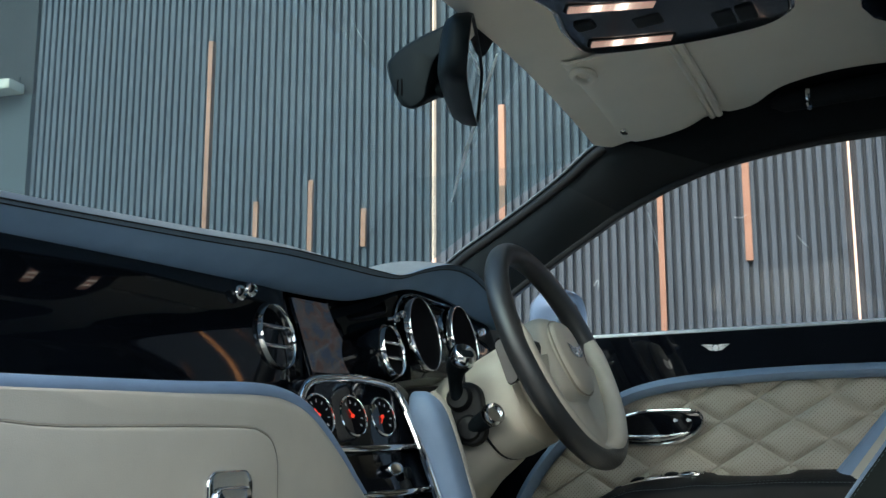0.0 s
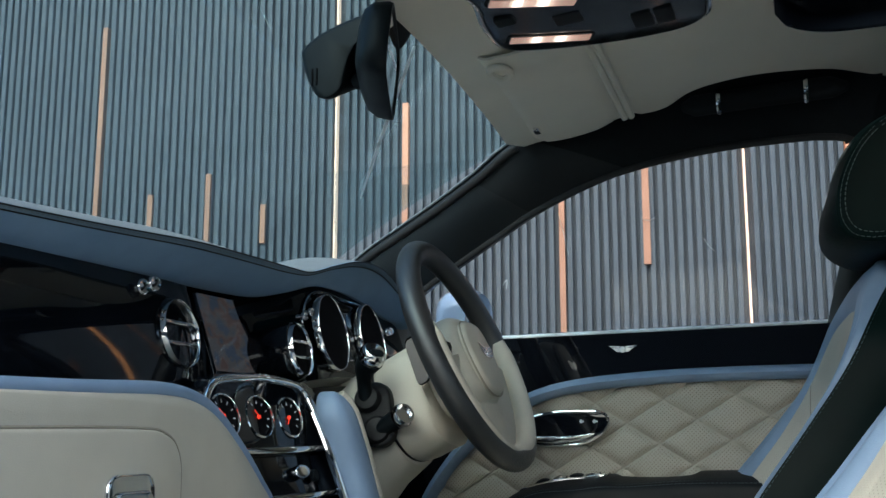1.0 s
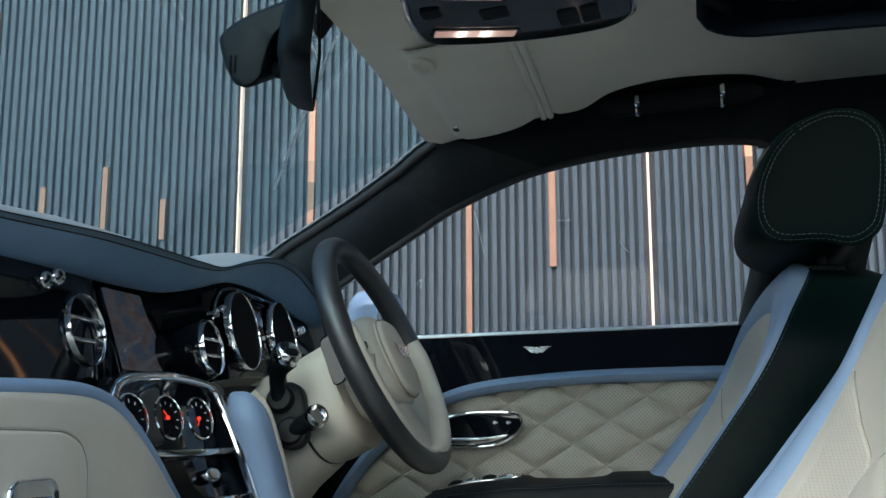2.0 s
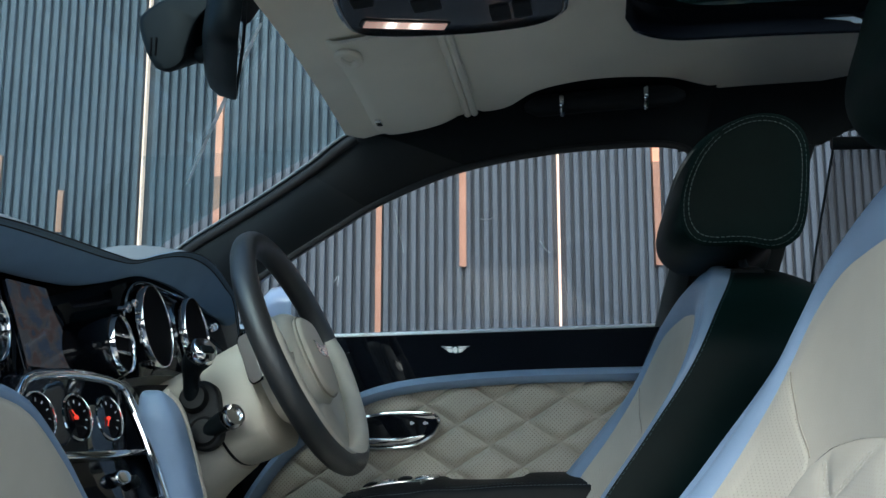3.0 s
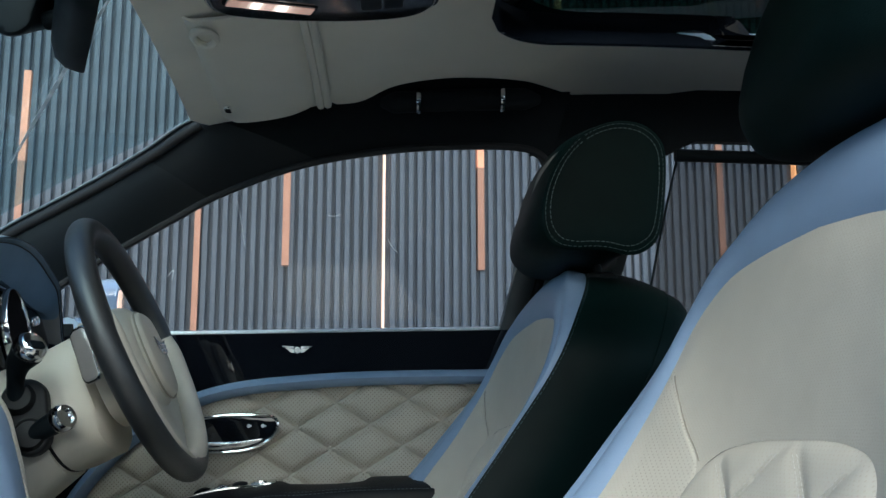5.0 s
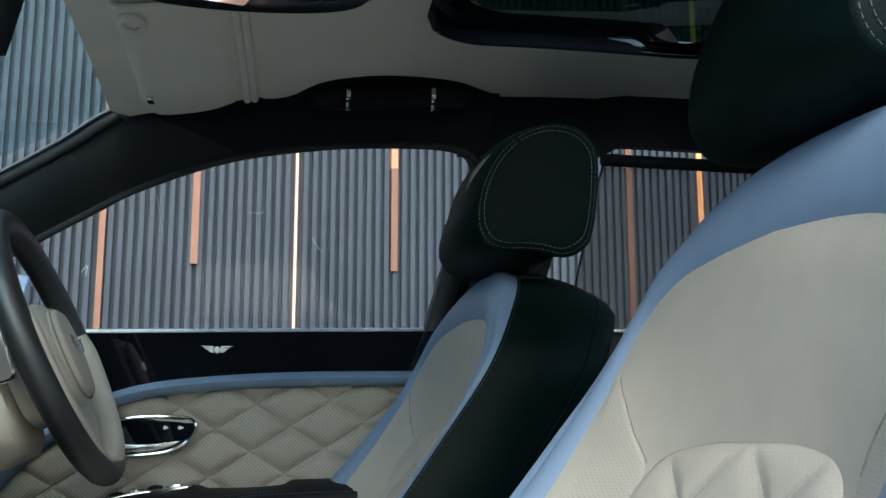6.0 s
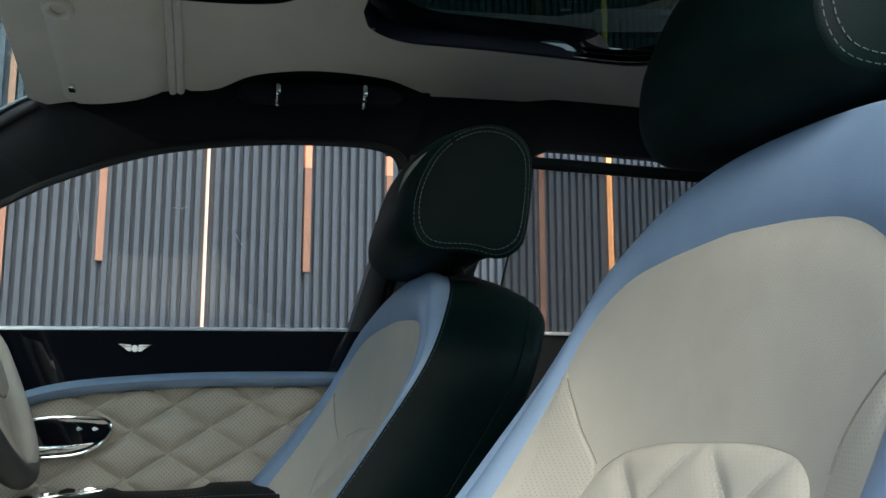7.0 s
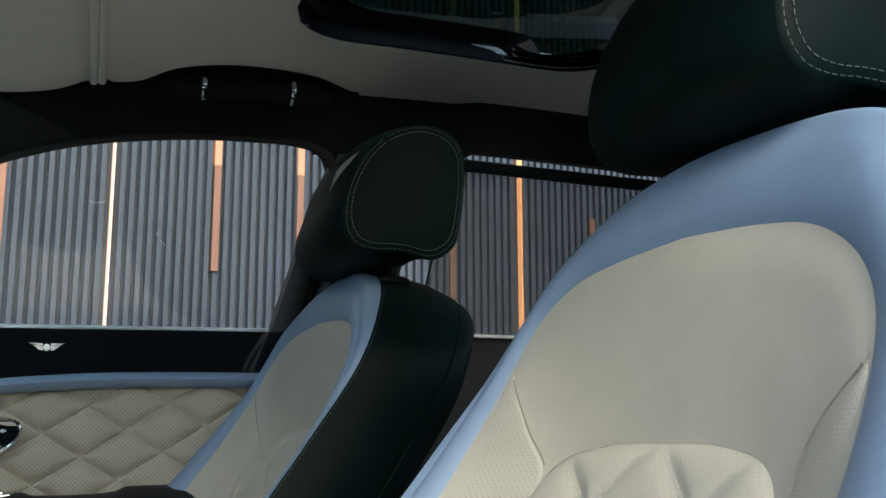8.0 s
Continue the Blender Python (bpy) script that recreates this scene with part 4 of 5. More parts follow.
part("stalk_tip", bm_lathe([(0.0170, -0.003), (0.0195, 0.0), (0.0198, 0.008), (0.0186, 0.014), (0.0150, 0.0175), (0.001, 0.0185)], tipm, 28), CHROME, st, "chrome tip")
part("stalk_button", bm_plate(rrect(0.020, 0.012, 0.004), tipm @ pose(0, -0.006, 0.0165), 0.003, round_edge=0.001), PLASTIC, st, "black release button")
st = part("wiper_stalk", bm_tube(spline([(0.272, 0.838, 0.860), (0.288, 0.836, 0.868), (0.304, 0.834, 0.877)], 10), lambda f: 0.0115 + 0.0035 * f, 16), PLASTIC, column, "black control stalk")
part("stalk_tip", bm_lathe([(0.0145, -0.004), (0.0170, 0.0), (0.0172, 0.010), (0.0145, 0.014), (0.0105, 0.0145), (0.0095, 0.010), (0.001, 0.010)], frame_at((0.306, 0.834, 0.878), (0.78, -0.50, 0.36)), 28), CHROME, st, "chrome tip")
part("stalk_boss", bm_lathe([(0.02, -0.01), (0.02, 0.004), (0.016, 0.010), (0.001, 0.012)], frame_at((0.270, 0.838, 0.860), (0.2, -1, 0.1)), 24), BLACK, column)
part("stalk_boss", bm_lathe([(0.02, -0.01), (0.02, 0.004), (0.016, 0.010), (0.001, 0.012)], frame_at((0.254, 0.838, 0.904), (0.1, -1, 0.2)), 24), BLACK, column)
PDM = frame_at((0.336, 0.832, 0.958), (-0.55, -0.80, -0.22), (-0.30, 0.05, 1))
paddle = part("shift_paddle", bm_plate(rrect(0.030, 0.066, 0.009), PDM, 0.006, round_edge=0.002), SILVER, column, "satin silver shift paddle")
part("paddle_edge", bm_tube([PDM @ Vector((x * 1.02, y * 1.02, 0.003)) for x, y in rrect(0.030, 0.066, 0.009)], 0.0024, 8, closed=True), CHROME, paddle, "chrome edge")
# black block standing in for the shaded gap between paddle and hub
part("gap_block", bm_box((0.350, 0.872, 0.966), (0.034, 0.05, 0.046), bevel=0.010), PLASTIC, wheel, "black block for the dark gap behind the spoke")

# ---- centre stack ----
stack = thing("centre_stack", "gloss black centre stack with chrome arch and three dials", "centre console")
arch_path = spline([(0.280, 0.765, 0.70), (0.262, 0.752, 0.765), (0.242, 0.741, 0.83), (0.216, 0.741, 0.885), (0.203, 0.738, 0.908), (0.197, 0.715, 0.921), (0.196, 0.63, 0.926), (0.197, 0.535, 0.920), (0.200, 0.502, 0.905), (0.208, 0.486, 0.875), (0.226, 0.474, 0.82), (0.246, 0.466, 0.75)], 60)
part("chrome_arch", bm_tube(arch_path, 0.0058, 10, up=(1, 0, 0)), CHROME, stack, "polished chrome arch")
part("chrome_rail", bm_tube([p + Vector((0.003, -0.012, 0)) for p in arch_path[:17]], 0.0042, 8, up=(1, 0, 0)), CHROME, stack, "second chrome rail")
rows = []
for k in range(25):
    z = 0.924 - 0.20 * k / 24
    x = 0.196 + 0.06 * (k / 24) ** 1.1
    half = 0.148 + 0.025 * (k / 24)
    if k < 6:
        half -= 0.035 * (1 - math.sqrt(1 - (1 - k / 6) ** 2))
    rows.append([Vector((x, 0.638 + half * v, z)) for v in [-1 + j / 6 for j in range(13)]])
part("panel", bm_slab(rows, (-0.02, 0, 0)), GLOSS, stack, "gloss black panel")
for yy in (0.523, 0.604, 0.682):
    m = frame_at((0.210, yy, 0.876), (1, -0.14, 0.28))
    g = part("gauge", bm_lathe([(0.0245, -0.006), (0.0247, 0.001), (0.0255, 0.003), (0.0275, 0.002), (0.028, -0.006)], m, 40), CHROME, stack, "small chrome ringed gauge")
    part("gauge_face", bm_lathe([(0.001, -0.001), (0.0235, -0.001), (0.0235, -0.006)], m, 32), DIAL, g, "black gauge face")
    part("needle", bm_box((0.005, 0, 0.001), (0.012, 0.0010, 0.001), m @ Matrix.Rotation(radians(240 if yy > 0.65 else 130), 4, "Z")), RED, g, "glowing red needle")
    part("needle_cap", bm_lathe([(0.0025, -0.001), (0.0025, 0.0015), (0.001, 0.002)], m, 16), RED, g)
    for k in range(9):
        a = radians(-40 + 260 * k / 8)
        part("tick", bm_box((0.0185, 0, 0.0), (0.004, 0.001, 0.0006), m @ Matrix.Rotation(a, 4, "Z")), WHITE, g)
for z in (0.835, 0.777):
    x = 0.196 + 0.06 * ((0.924 - z) / 0.2) ** 1.1
    part("chrome_ledge", bm_box((x + 0.006, 0.638, z), (0.014, 0.325, 0.008), bevel=0.002), CHROME, stack, "chrome ledge")
m = frame_at((0.234, 0.668, 0.806), (1, 0, 0.28))
part("push_button", bm_plate([(0.018 * math.cos(a), 0.009 * math.sin(a)) for a in [2 * math.pi * k / 32 for k in range(32)]], m, 0.008, round_edge=0.003), CHROME, stack, "oval chrome push button")
part("push_button", bm_plate([(0.008 * math.cos(a), 0.008 * math.sin(a)) for a in [2 * math.pi * k / 24 for k in range(24)]], m @ pose(0.036, -0.006, 0), 0.006, round_edge=0.002), PLASTIC, stack)
part("lower_console", bm_box((0.33, 0.64, 0.58), (0.22, 0.34, 0.30), bevel=0.02), GLOSS, stack)
part("front_lower_panel", bm_box((0.06, 1.285, 0.62), (0.40, 0.03, 0.46)), BLACK, body)
bol = thing("console_bolster", "pale blue leather knee bolster with cream stitched side", "knee bolster")
rows = []
path = spline([(0.232, 0.752, 0.912), (0.238, 0.757, 0.895), (0.245, 0.761, 0.87), (0.254, 0.772, 0.83), (0.268, 0.788, 0.76), (0.290, 0.806, 0.66), (0.305, 0.82, 0.55)], 60)
for i, p in enumerate(path):
    s = min(1.0, (path[0].z - p.z) / 0.042)
    w = max(0.08, math.sqrt(1 - (1 - s) ** 2))
    rows.append([p + Vector((0.024 * (0.3 + 0.7 * w) * math.sin(q), 0.031 * w * math.copysign(abs(math.cos(q)) ** 0.6, math.cos(q)), 0)) for q in [2 * math.pi * j / 28 for j in range(28)]])
part("pad", bm_grid(rows, closed_u=True, caps=True), BLUE, bol, "pale blue leather pad")
part("cream_edge", bm_tube([r[3] for r in rows[3:]], 0.008, 10), CREAM, bol, "cream leather edge")
part("stitching", bm_stitches([r[5] + Vector((0.0012, 0.0, 0)) for r in rows[3:]], 0.004, 0.0025, 0.0007), WHITE_THREAD, bol, "pale stitching")


# ---- seats ----
def build_seat(base, head_m, mark, door_side=None):
    """base: the seat's place; head_m: the headrest's place within it; mark: with the sewn wing; door_side: the outline of a fuller border there."""
    seat = thing("front_seat", "cream perforated leather front seat with blue border and black shell", "car seat", "front seats")
    zs = [0.45, 0.60, 0.70, 0.77, 0.83, 0.90, 0.95, 1.0, 1.05, 1.085]
    xc = curve1(zs, [0.711, 0.7926, 0.8326, 0.8621, 0.8854, 0.9004, 0.9094, 0.9232, 0.950, 1.00])
    wing = curve1(zs, [0.2386, 0.1988, 0.1559, 0.1241, 0.0882, 0.0401, 0.0181, 0.0117, 0.0130, 0.011])
    hw = curve1(zs, [0.25, 0.262, 0.262, 0.260, 0.256, 0.246, 0.230, 0.204, 0.168, 0.13])

    def S(u, z, out=0.0):
        a = min(1.15, abs(u) / hw(z))
        x = xc(z) - wing(z) * a ** 2.65 + 0.008 * max(0, (a - 0.86) / 0.14) ** 2
        return Vector((x - out, u, z))

    def both(half, other=None):
        return half + [Vector((-p.x, p.y)) for p in reversed((other or half)[:-1])]

    outer = both(spline([(0.2516, 0.56), (0.2463, 0.6986), (0.2389, 0.796), (0.2285, 0.8812), (0.2085, 0.9377), (0.1741, 0.9837), (0.1335, 1.0136), (0.0873, 1.0366), (0.0399, 1.0500), (0.0, 1.0550)], 60), spline(door_side or [(0.226, 0.56), (0.2265, 0.70), (0.2225, 0.80), (0.2175, 0.87), (0.2075, 0.9377), (0.1741, 0.9837), (0.1335, 1.0136), (0.0873, 1.0366), (0.0399, 1.0500), (0.0, 1.0550)], 60))
    inner = both(spline([(0.2221, 0.56), (0.2232, 0.7008), (0.2171, 0.8007), (0.2084, 0.8698), (0.1953, 0.9217), (0.1719, 0.9539), (0.1333, 0.9759), (0.0834, 0.9854), (0.0366, 0.9894), (0.0, 0.9914)], 60))
    arch = both(spline([(0.1378, 0.56), (0.1416, 0.6989), (0.1397, 0.7673), (0.1325, 0.8138), (0.1093, 0.835), (0.0704, 0.8431), (0.0354, 0.8454), (0.0, 0.8454)], 60))

    def ring(a, b, n, f):
        return [[S(p.x + (q.x - p.x) * k / n, p.y + (q.y - p.y) * k / n, f(k / n)) for p, q in zip(a, b)] for k in range(n + 1)]

    # border: over the crest, round to the side seam
    seam = []
    for p in outer:
        q = S(p.x, p.y)
        back, side = min(1.0, max(0.12, (p.y - 0.82) / 0.20)), min(1, abs(p.x) / 0.1)
        near = min(1.0, max(0.0, (1.045 - p.y) / 0.09)) if p.x < 0 else 0.0
        seam.append(q + Vector(((0.036 - 0.018 * near) * back, -0.030 * back * side * near + 0.004 * side * (1 - near) * (1 if p.x > 0 else -1), 0.006 * max(0, (p.y - 1.0) / 0.08))))
    for k in range(5):
        seam = [seam[0]] + [(a + b * 2 + c) / 4 for a, b, c in zip(seam, seam[1:], seam[2:])] + [seam[-1]]
    rows = ring(inner, outer, 8, lambda f: -0.003 + 0.006 * math.sin(math.pi * f) ** 0.7)
    for k in range(1, 7):
        f = k / 6
        rows.append([a.lerp(b, f) + Vector((-0.006 * math.sin(math.pi * f), (0.006 if a.y > 0 else -0.004) * math.sin(math.pi * f) * min(1, abs(a.y) / 0.1), 0.008 * math.sin(math.pi * f) * max(0, (a.z - 0.98) / 0.1))) for a, b in zip(rows[8], seam)])
    part("border", bm_grid(rows), BLUE, seat, "pale blue leather border")
    part("stitching", bm_stitches([p + Vector((0.004, 0.0012 * (1 if p.y > 0 else -1), 0.0012)) for p in seam], 0.0045, 0.0025, 0.00035), SLATE_THREAD, seat, "pale stitching")
    # insert with a raised seam up each wing
    part("insert", bm_grid(ring(inner, arch, 20, lambda f: -0.003 + 0.003 * min(1, f * 6))), CREAM_PERF, seat, "perforated cream leather insert")
    # wing panels, laid a little proud so that their inner edge reads as the seam
    u_in = curve1([0.56, 0.70, 0.80, 0.87, 0.905, 0.915], [0.2221, 0.2232, 0.2171, 0.2084, 0.201, 0.198])
    u_seam = curve1([0.56, 0.70, 0.77, 0.80, 0.826, 0.855, 0.876, 0.90, 0.915], [0.1378, 0.1416, 0.1397, 0.1360, 0.1310, 0.157, 0.174, 0.193, 0.198])
    u_seam_door = curve1([0.56, 0.70, 0.77, 0.80, 0.824, 0.846, 0.862, 0.878, 0.886, 0.893], [0.1378, 0.1416, 0.1405, 0.146, 0.152, 0.160, 0.172, 0.190, 0.200, 0.2035])
    for s, line, top in ((-1, u_seam_door, 0.893), (1, u_seam, 0.905)):
        rows = []
        for k in range(61):
            z = 0.56 + (top - 0.56) * k / 60
            a, b, fade = u_in(z) - 0.002, line(z), min(1.0, (top + 0.003 - z) / 0.03)
            rows.append([S(s * (a + (b - a) * g), z, o * fade - 0.0012 * (1 - fade)) for g, o in ((0, -0.004), (0.08, -0.0022), (0.25, 0.0004), (0.5, 0.0014), (0.8, 0.0016), (0.93, 0.0013), (0.98, 0.0007), (1.0, -0.002))])
        part("wing_panel", bm_grid(rows), CREAM_WING, seat, "perforated cream leather wing")
        # crease shade along the wing seam, put in as a thin darker cord
        edge = [S(s * (line(z) - 0.0018), z, 0.0003) for z in [0.83 + (top - 0.835) * k / 24 for k in range(25)]]
        part("wing_seam", bm_tube(edge, 0.0007, 6), SEAM, seat, "darker cord for the shade in the wing seam")
    # quilted pad below the arch
    def pad_lines(u, z):
        a = (u - 0.114 - (z - 0.846) * 1.2) / 0.118
        b = (-u - 0.114 - (z - 0.846) * 1.2) / 0.118
        return abs(a - round(a)), abs(b - round(b))
    def pad_out(u, z):
        d = min(pad_lines(u, z))
        return 0.0060 * (1 - math.exp(-(d * 11) ** 1.6)) + 0.0016 * math.exp(-((d - 0.028) / 0.014) ** 2)
    def pad_rise(u, z):
        """How far the pad has filled out, by the way from the arch towards its foot."""
        f = 0.0
        for _ in range(14):
            w = min(0.999, f)
            top = min(arch, key=lambda p: abs(p.x * (1 - w) - u) + (0 if p.y > 0.7 else 1)).y
            f = min(1.0, max(0.0, (top - z) / max(0.02, top - 0.58)))
        return 0.012 * (1 - math.exp(-f * 7))
    rows = []
    n = 60
    fine = [arch[0].lerp(arch[1], 0)]
    for p, q in zip(arch, arch[1:]):
        fine += [p.lerp(q, 0.5), q]
    for k in range(n + 1):
        f = (k / n) ** 1.15
        r = []
        for p in fine:
            u, z = p.x * (1 - f), p.y + (0.58 - p.y) * f
            e = 1 - math.exp(-f * 30)
            r.append(S(u, z, -0.0006 + e * (0.004 + pad_out(u, z)) + 0.012 * (1 - math.exp(-f * 7))))
        rows.append(r)
    part("quilted_pad", bm_grid(rows), CREAM_PAD, seat, "diamond quilted cream pad")
    for sl in (1, -1):
        for m0 in range(-3, 4):
            for off in (-0.028, 0.028):
                pts = []
                for k in range(121):
                    z = 0.60 + 0.25 * k / 120
                    u = sl * (0.114 + (z - 0.846) * 1.2 + (m0 + off) * 0.118)
                    lim = min((p for p in arch if p.x >= 0), key=lambda p: abs(p.y - z)).x if z > 0.77 else 0.132
                    if abs(u) < lim - 0.012 and z < min(arch, key=lambda p: abs(p.x - u) + (p.y < 0.8)).y - 0.004:
                        pts.append(S(u, z, 0.0040 + pad_out(u, z) + pad_rise(u, z)))
                if len(pts) > 10:
                    part("pad_stitching", bm_stitches(pts, 0.0035, 0.002, 0.00026), WHITE_THREAD, seat)
    # shell
    shell = []
    for k in range(13):
        f = k / 12
        r = []
        for a in seam:
            bk = Vector((a.x + 0.135 + 0.06 * max(0, 0.95 - a.z), a.y * 0.90, a.z - 0.03 - 0.015 * max(0, (a.z - 1.0) / 0.08)))
            q = a.lerp(bk, f)
            q.y += (0.016 if a.y > 0 else -0.016) * math.sin(math.pi * f) * min(1, abs(a.y) / 0.1)
            q.z += 0.014 * math.sin(math.pi * f) * max(0, (a.z - 0.98) / 0.1)
            r.append(q)
        shell.append(r)
    last = shell[-1]
    shell.append([p + Vector((0.012, -p.y * 0.12, -0.012)) for p in last])
    shell.append([Vector((p.x + 0.016, p.y * 0.3, p.z - 0.05)) for p in last])
    part("shell", bm_grid(shell), GREEN_BLACK, seat, "black leather side and back")
    part("shell_piping", bm_tube([p + Vector((0.0, 0.001 * (1 if p.y > 0 else -1), 0)) for p in shell[10]], 0.0009, 6), GREEN_BLACK, seat)
    # cushion
    rows = []
    for k in range(21):
        f = k / 20
        x = 0.16 + 0.58 * f
        h = 0.50 + 0.05 * math.sin(math.pi * min(1, f * 1.4) / 1.4)
        rows.append([Vector((x, 0.255 * v, h - 0.12 * (abs(v) > 0.99) + 0.035 * abs(v) ** 3)) for v in (-1, -0.97, -0.8, -0.5, 0, 0.5, 0.8, 0.97, 1)])
    part("cushion", bm_slab(rows, (0, 0, -0.16)), CREAM, seat, "cream leather seat cushion")
    # headrest
    HC = Vector((1.012, 0, 1.178))
    side_loop = spline([(0.9868, 1.2495), (1.024, 1.2655), (1.058, 1.2641), (1.081, 1.2496), (1.0916, 1.2249), (1.0898, 1.1735), (1.0806, 1.1192), (1.0644, 1.0991), (1.0429, 1.0917), (1.0154, 1.0972), (0.9914, 1.0985), (0.9677, 1.0978), (0.9465, 1.1032), (0.935, 1.119), (0.9317, 1.1391), (0.9343, 1.1651), (0.9429, 1.1918), (0.96, 1.2229)], 108, True)
    polar = sorted((math.atan2(p.y - HC.z, p.x - HC.x), math.hypot(p.y - HC.z, p.x - HC.x)) for p in side_loop)
    polar = [(polar[-1][0] - 2 * math.pi, polar[-1][1])] + polar + [(polar[0][0] + 2 * math.pi, polar[0][1])]

    def rim_r(th):
        for (t0, r0), (t1, r1) in zip(polar, polar[1:]):
            if t0 <= th <= t1:
                return r0 + (r1 - r0) * (th - t0) / max(1e-9, t1 - t0)
        return polar[0][1]

    HWID = 0.128

    def head_pt(v, a, proud=0.0):
        c, d = math.cos(a), math.sin(a)
        X = 0.081 * math.copysign(abs(c) ** 0.72, c)
        Z = (0.094 if d > 0 else 0.089) * math.copysign(abs(d) ** 0.72, d)
        if c < 0 and d < 0:
            X *= 1.0 + 0.24 * abs(c * d)
        x, z = X + 0.26 * Z - 0.002 - 0.008 * (1 - v * v) * max(0.0, -c), Z - 0.002
        r0, th = math.hypot(x, z), math.atan2(z, x)
        r1 = rim_r(th) * 1.035
        r = r1 + (r0 - r1) * (1 - abs(v) ** 5) + proud
        return HC + Vector((r * math.cos(th), HWID * v, r * math.sin(th)))

    rows = []
    for i in range(41):
        v = math.sin((-1 + 2 * i / 40) * math.pi / 2)
        rows.append([head_pt(v, 2 * math.pi * j / 72) for j in range(72)])
    caps = ((0.965, 0.0022), (0.93, 0.0036), (0.86, 0.0050), (0.6, 0.0075), (0.2, 0.009))
    for s in (-1, 1):
        rim = rows[0] if s < 0 else rows[-1]
        extra = [[Vector((HC.x + (p.x - HC.x) * f, (HWID + y) * s, HC.z + (p.z - HC.z) * f)) for p in rim] for f, y in caps]
        rows = extra[::-1] + rows if s < 0 else rows + extra
    head = part("headrest", bm_grid(rows, closed_u=True, caps=True), GREEN_BLACK, seat, "black leather headrest with a green cast")
    head.matrix_basis = head_m
    for s in (-1, 1):
        for f, y in ((0.978, 0.0028), (0.905, 0.0056)):
            line = [Vector((HC.x + (p.x - HC.x) * f, (HWID + y) * s, HC.z + (p.y - HC.z) * f)) for p in side_loop]
            part("stitching", bm_stitches(line + line[:1], 0.0044, 0.0022, 0.00048), THREAD, head, "pale double stitching")
    # plain winged mark sewn flat on the front of the headrest
    for s in ((-1, 1) if mark else ()):
        rows = []
        for k in range(13):
            f = k / 12
            lo, hi = -0.012 + 0.030 * f ** 1.2, 0.010 + 0.022 * f
            if f > 0.85:
                lo += (hi - lo) * (f - 0.85) / 0.17
            rows.append([head_pt(s * (0.55 + 0.33 * f), math.pi - 0.16 - (lo + (hi - lo) * g) / 0.085, 0.0006) for g in (0, 0.33, 0.66, 1)])
        part("emblem_wing", bm_grid(rows), EMBLEM, head, "plain grey sewn wing mark")
    part("post_collar", bm_box((1.022, 0, 1.064), (0.05, 0.12, 0.030), bevel=0.012), BLACK, seat, "black collar").matrix_basis = head_m
    part("post_plate", bm_box((1.004, 0, 1.0805), (0.036, 0.060, 0.004), bevel=0.0015), CHROME, seat, "thin chrome plate under the headrest").matrix_basis = head_m
    for s in (-1, 1):
        part("post", bm_tube([(1.03, 0.045 * s, 1.02), (1.01, 0.045 * s, 1.12)], 0.006, 10), PLASTIC, seat, "black headrest post").matrix_basis = head_m
    part("seat_base", bm_box((0.42, 0, 0.33), (0.46, 0.40, 0.12), bevel=0.02), BLACK, seat)
    seat.matrix_basis = base
    return seat


def seat_base_at(dx, dy, dz, lean, yaw):
    return pose(0.9 + dx, dy, 0.5 + dz, 0, lean, yaw) @ pose(-0.9, 0, -0.5)


def head_at(base, x, y, z, yaw, pivot):
    """The headrest's place within its seat; pivot: which side stays put as it turns."""
    at = pose(0.9 + x, y, z, 0, 0, 6) @ pose(-0.9, 0, 0)
    hinge = pose(1.012, pivot, 0)
    return base.inverted() @ at @ hinge @ pose(0, 0, 0, 0, 0, yaw) @ hinge.inverted()


driver_base = seat_base_at(0.0093, 1.0025, 0.029, -1.908, 5.77)
seat = build_seat(driver_base, head_at(driver_base, -0.038, 0.961, 0.0, -5, -0.128), True)
near_base = seat_base_at(0.1189, 0.2396, 0.0121, -3.203, 5.64)
near_seat = build_seat(near_base, head_at(near_base, 0.085, 0.24, -0.006, -5, 0.0), False, [(0.285, 0.56), (0.285, 0.70), (0.282, 0.80), (0.268, 0.87), (0.247, 0.93), (0.220, 0.985), (0.184, 1.025), (0.13, 1.044), (0.06, 1.053), (0.0, 1.055)])
tagged(seat, "cream perforated driver's seat with blue border and black shell")
tagged(near_seat, "cream perforated passenger seat with blue border and black headrest")

# ---- overhead: console, visor, handle, mirror ----
overhead = thing("overhead_console", "gloss black overhead console with two lit map lamps", "overhead console")
OZ = z_roof(0.61, YC)
OM = frame_at((0.60, YC, OZ - 0.003), (0.10, 0, -1), (0, 1, 0))
half = [(-0.104, 0.0), (-0.113, 0.06), (-0.115, 0.12), (-0.108, 0.148), (-0.085, 0.166), (-0.03, 0.188), (0.04, 0.205), (0.10, 0.210), (0.135, 0.204), (0.155, 0.185), (0.163, 0.15), (0.168, 0.0)]
out = [(p.x, p.y) for p in spline(half + [(x, -y) for x, y in reversed(half[1:-1])], 110, True)]
if (OM @ Vector((1, 0, 0)) - OM.translation).x < 0:
    out = [(-x, y) for x, y in out]
FX = 1 if (OM @ Vector((1, 0, 0)) - OM.translation).x > 0 else -1
part("panel", bm_plate(out, OM, 0.024, round_edge=0.008, dome=0.004), SATIN, overhead, "gloss black panel")
part("chrome_rim", bm_tube([OM @ Vector((x * 1.006, y * 1.006, 0.015)) for x, y in out], 0.0048, 8, closed=True), CHROME, overhead, "chrome rim")
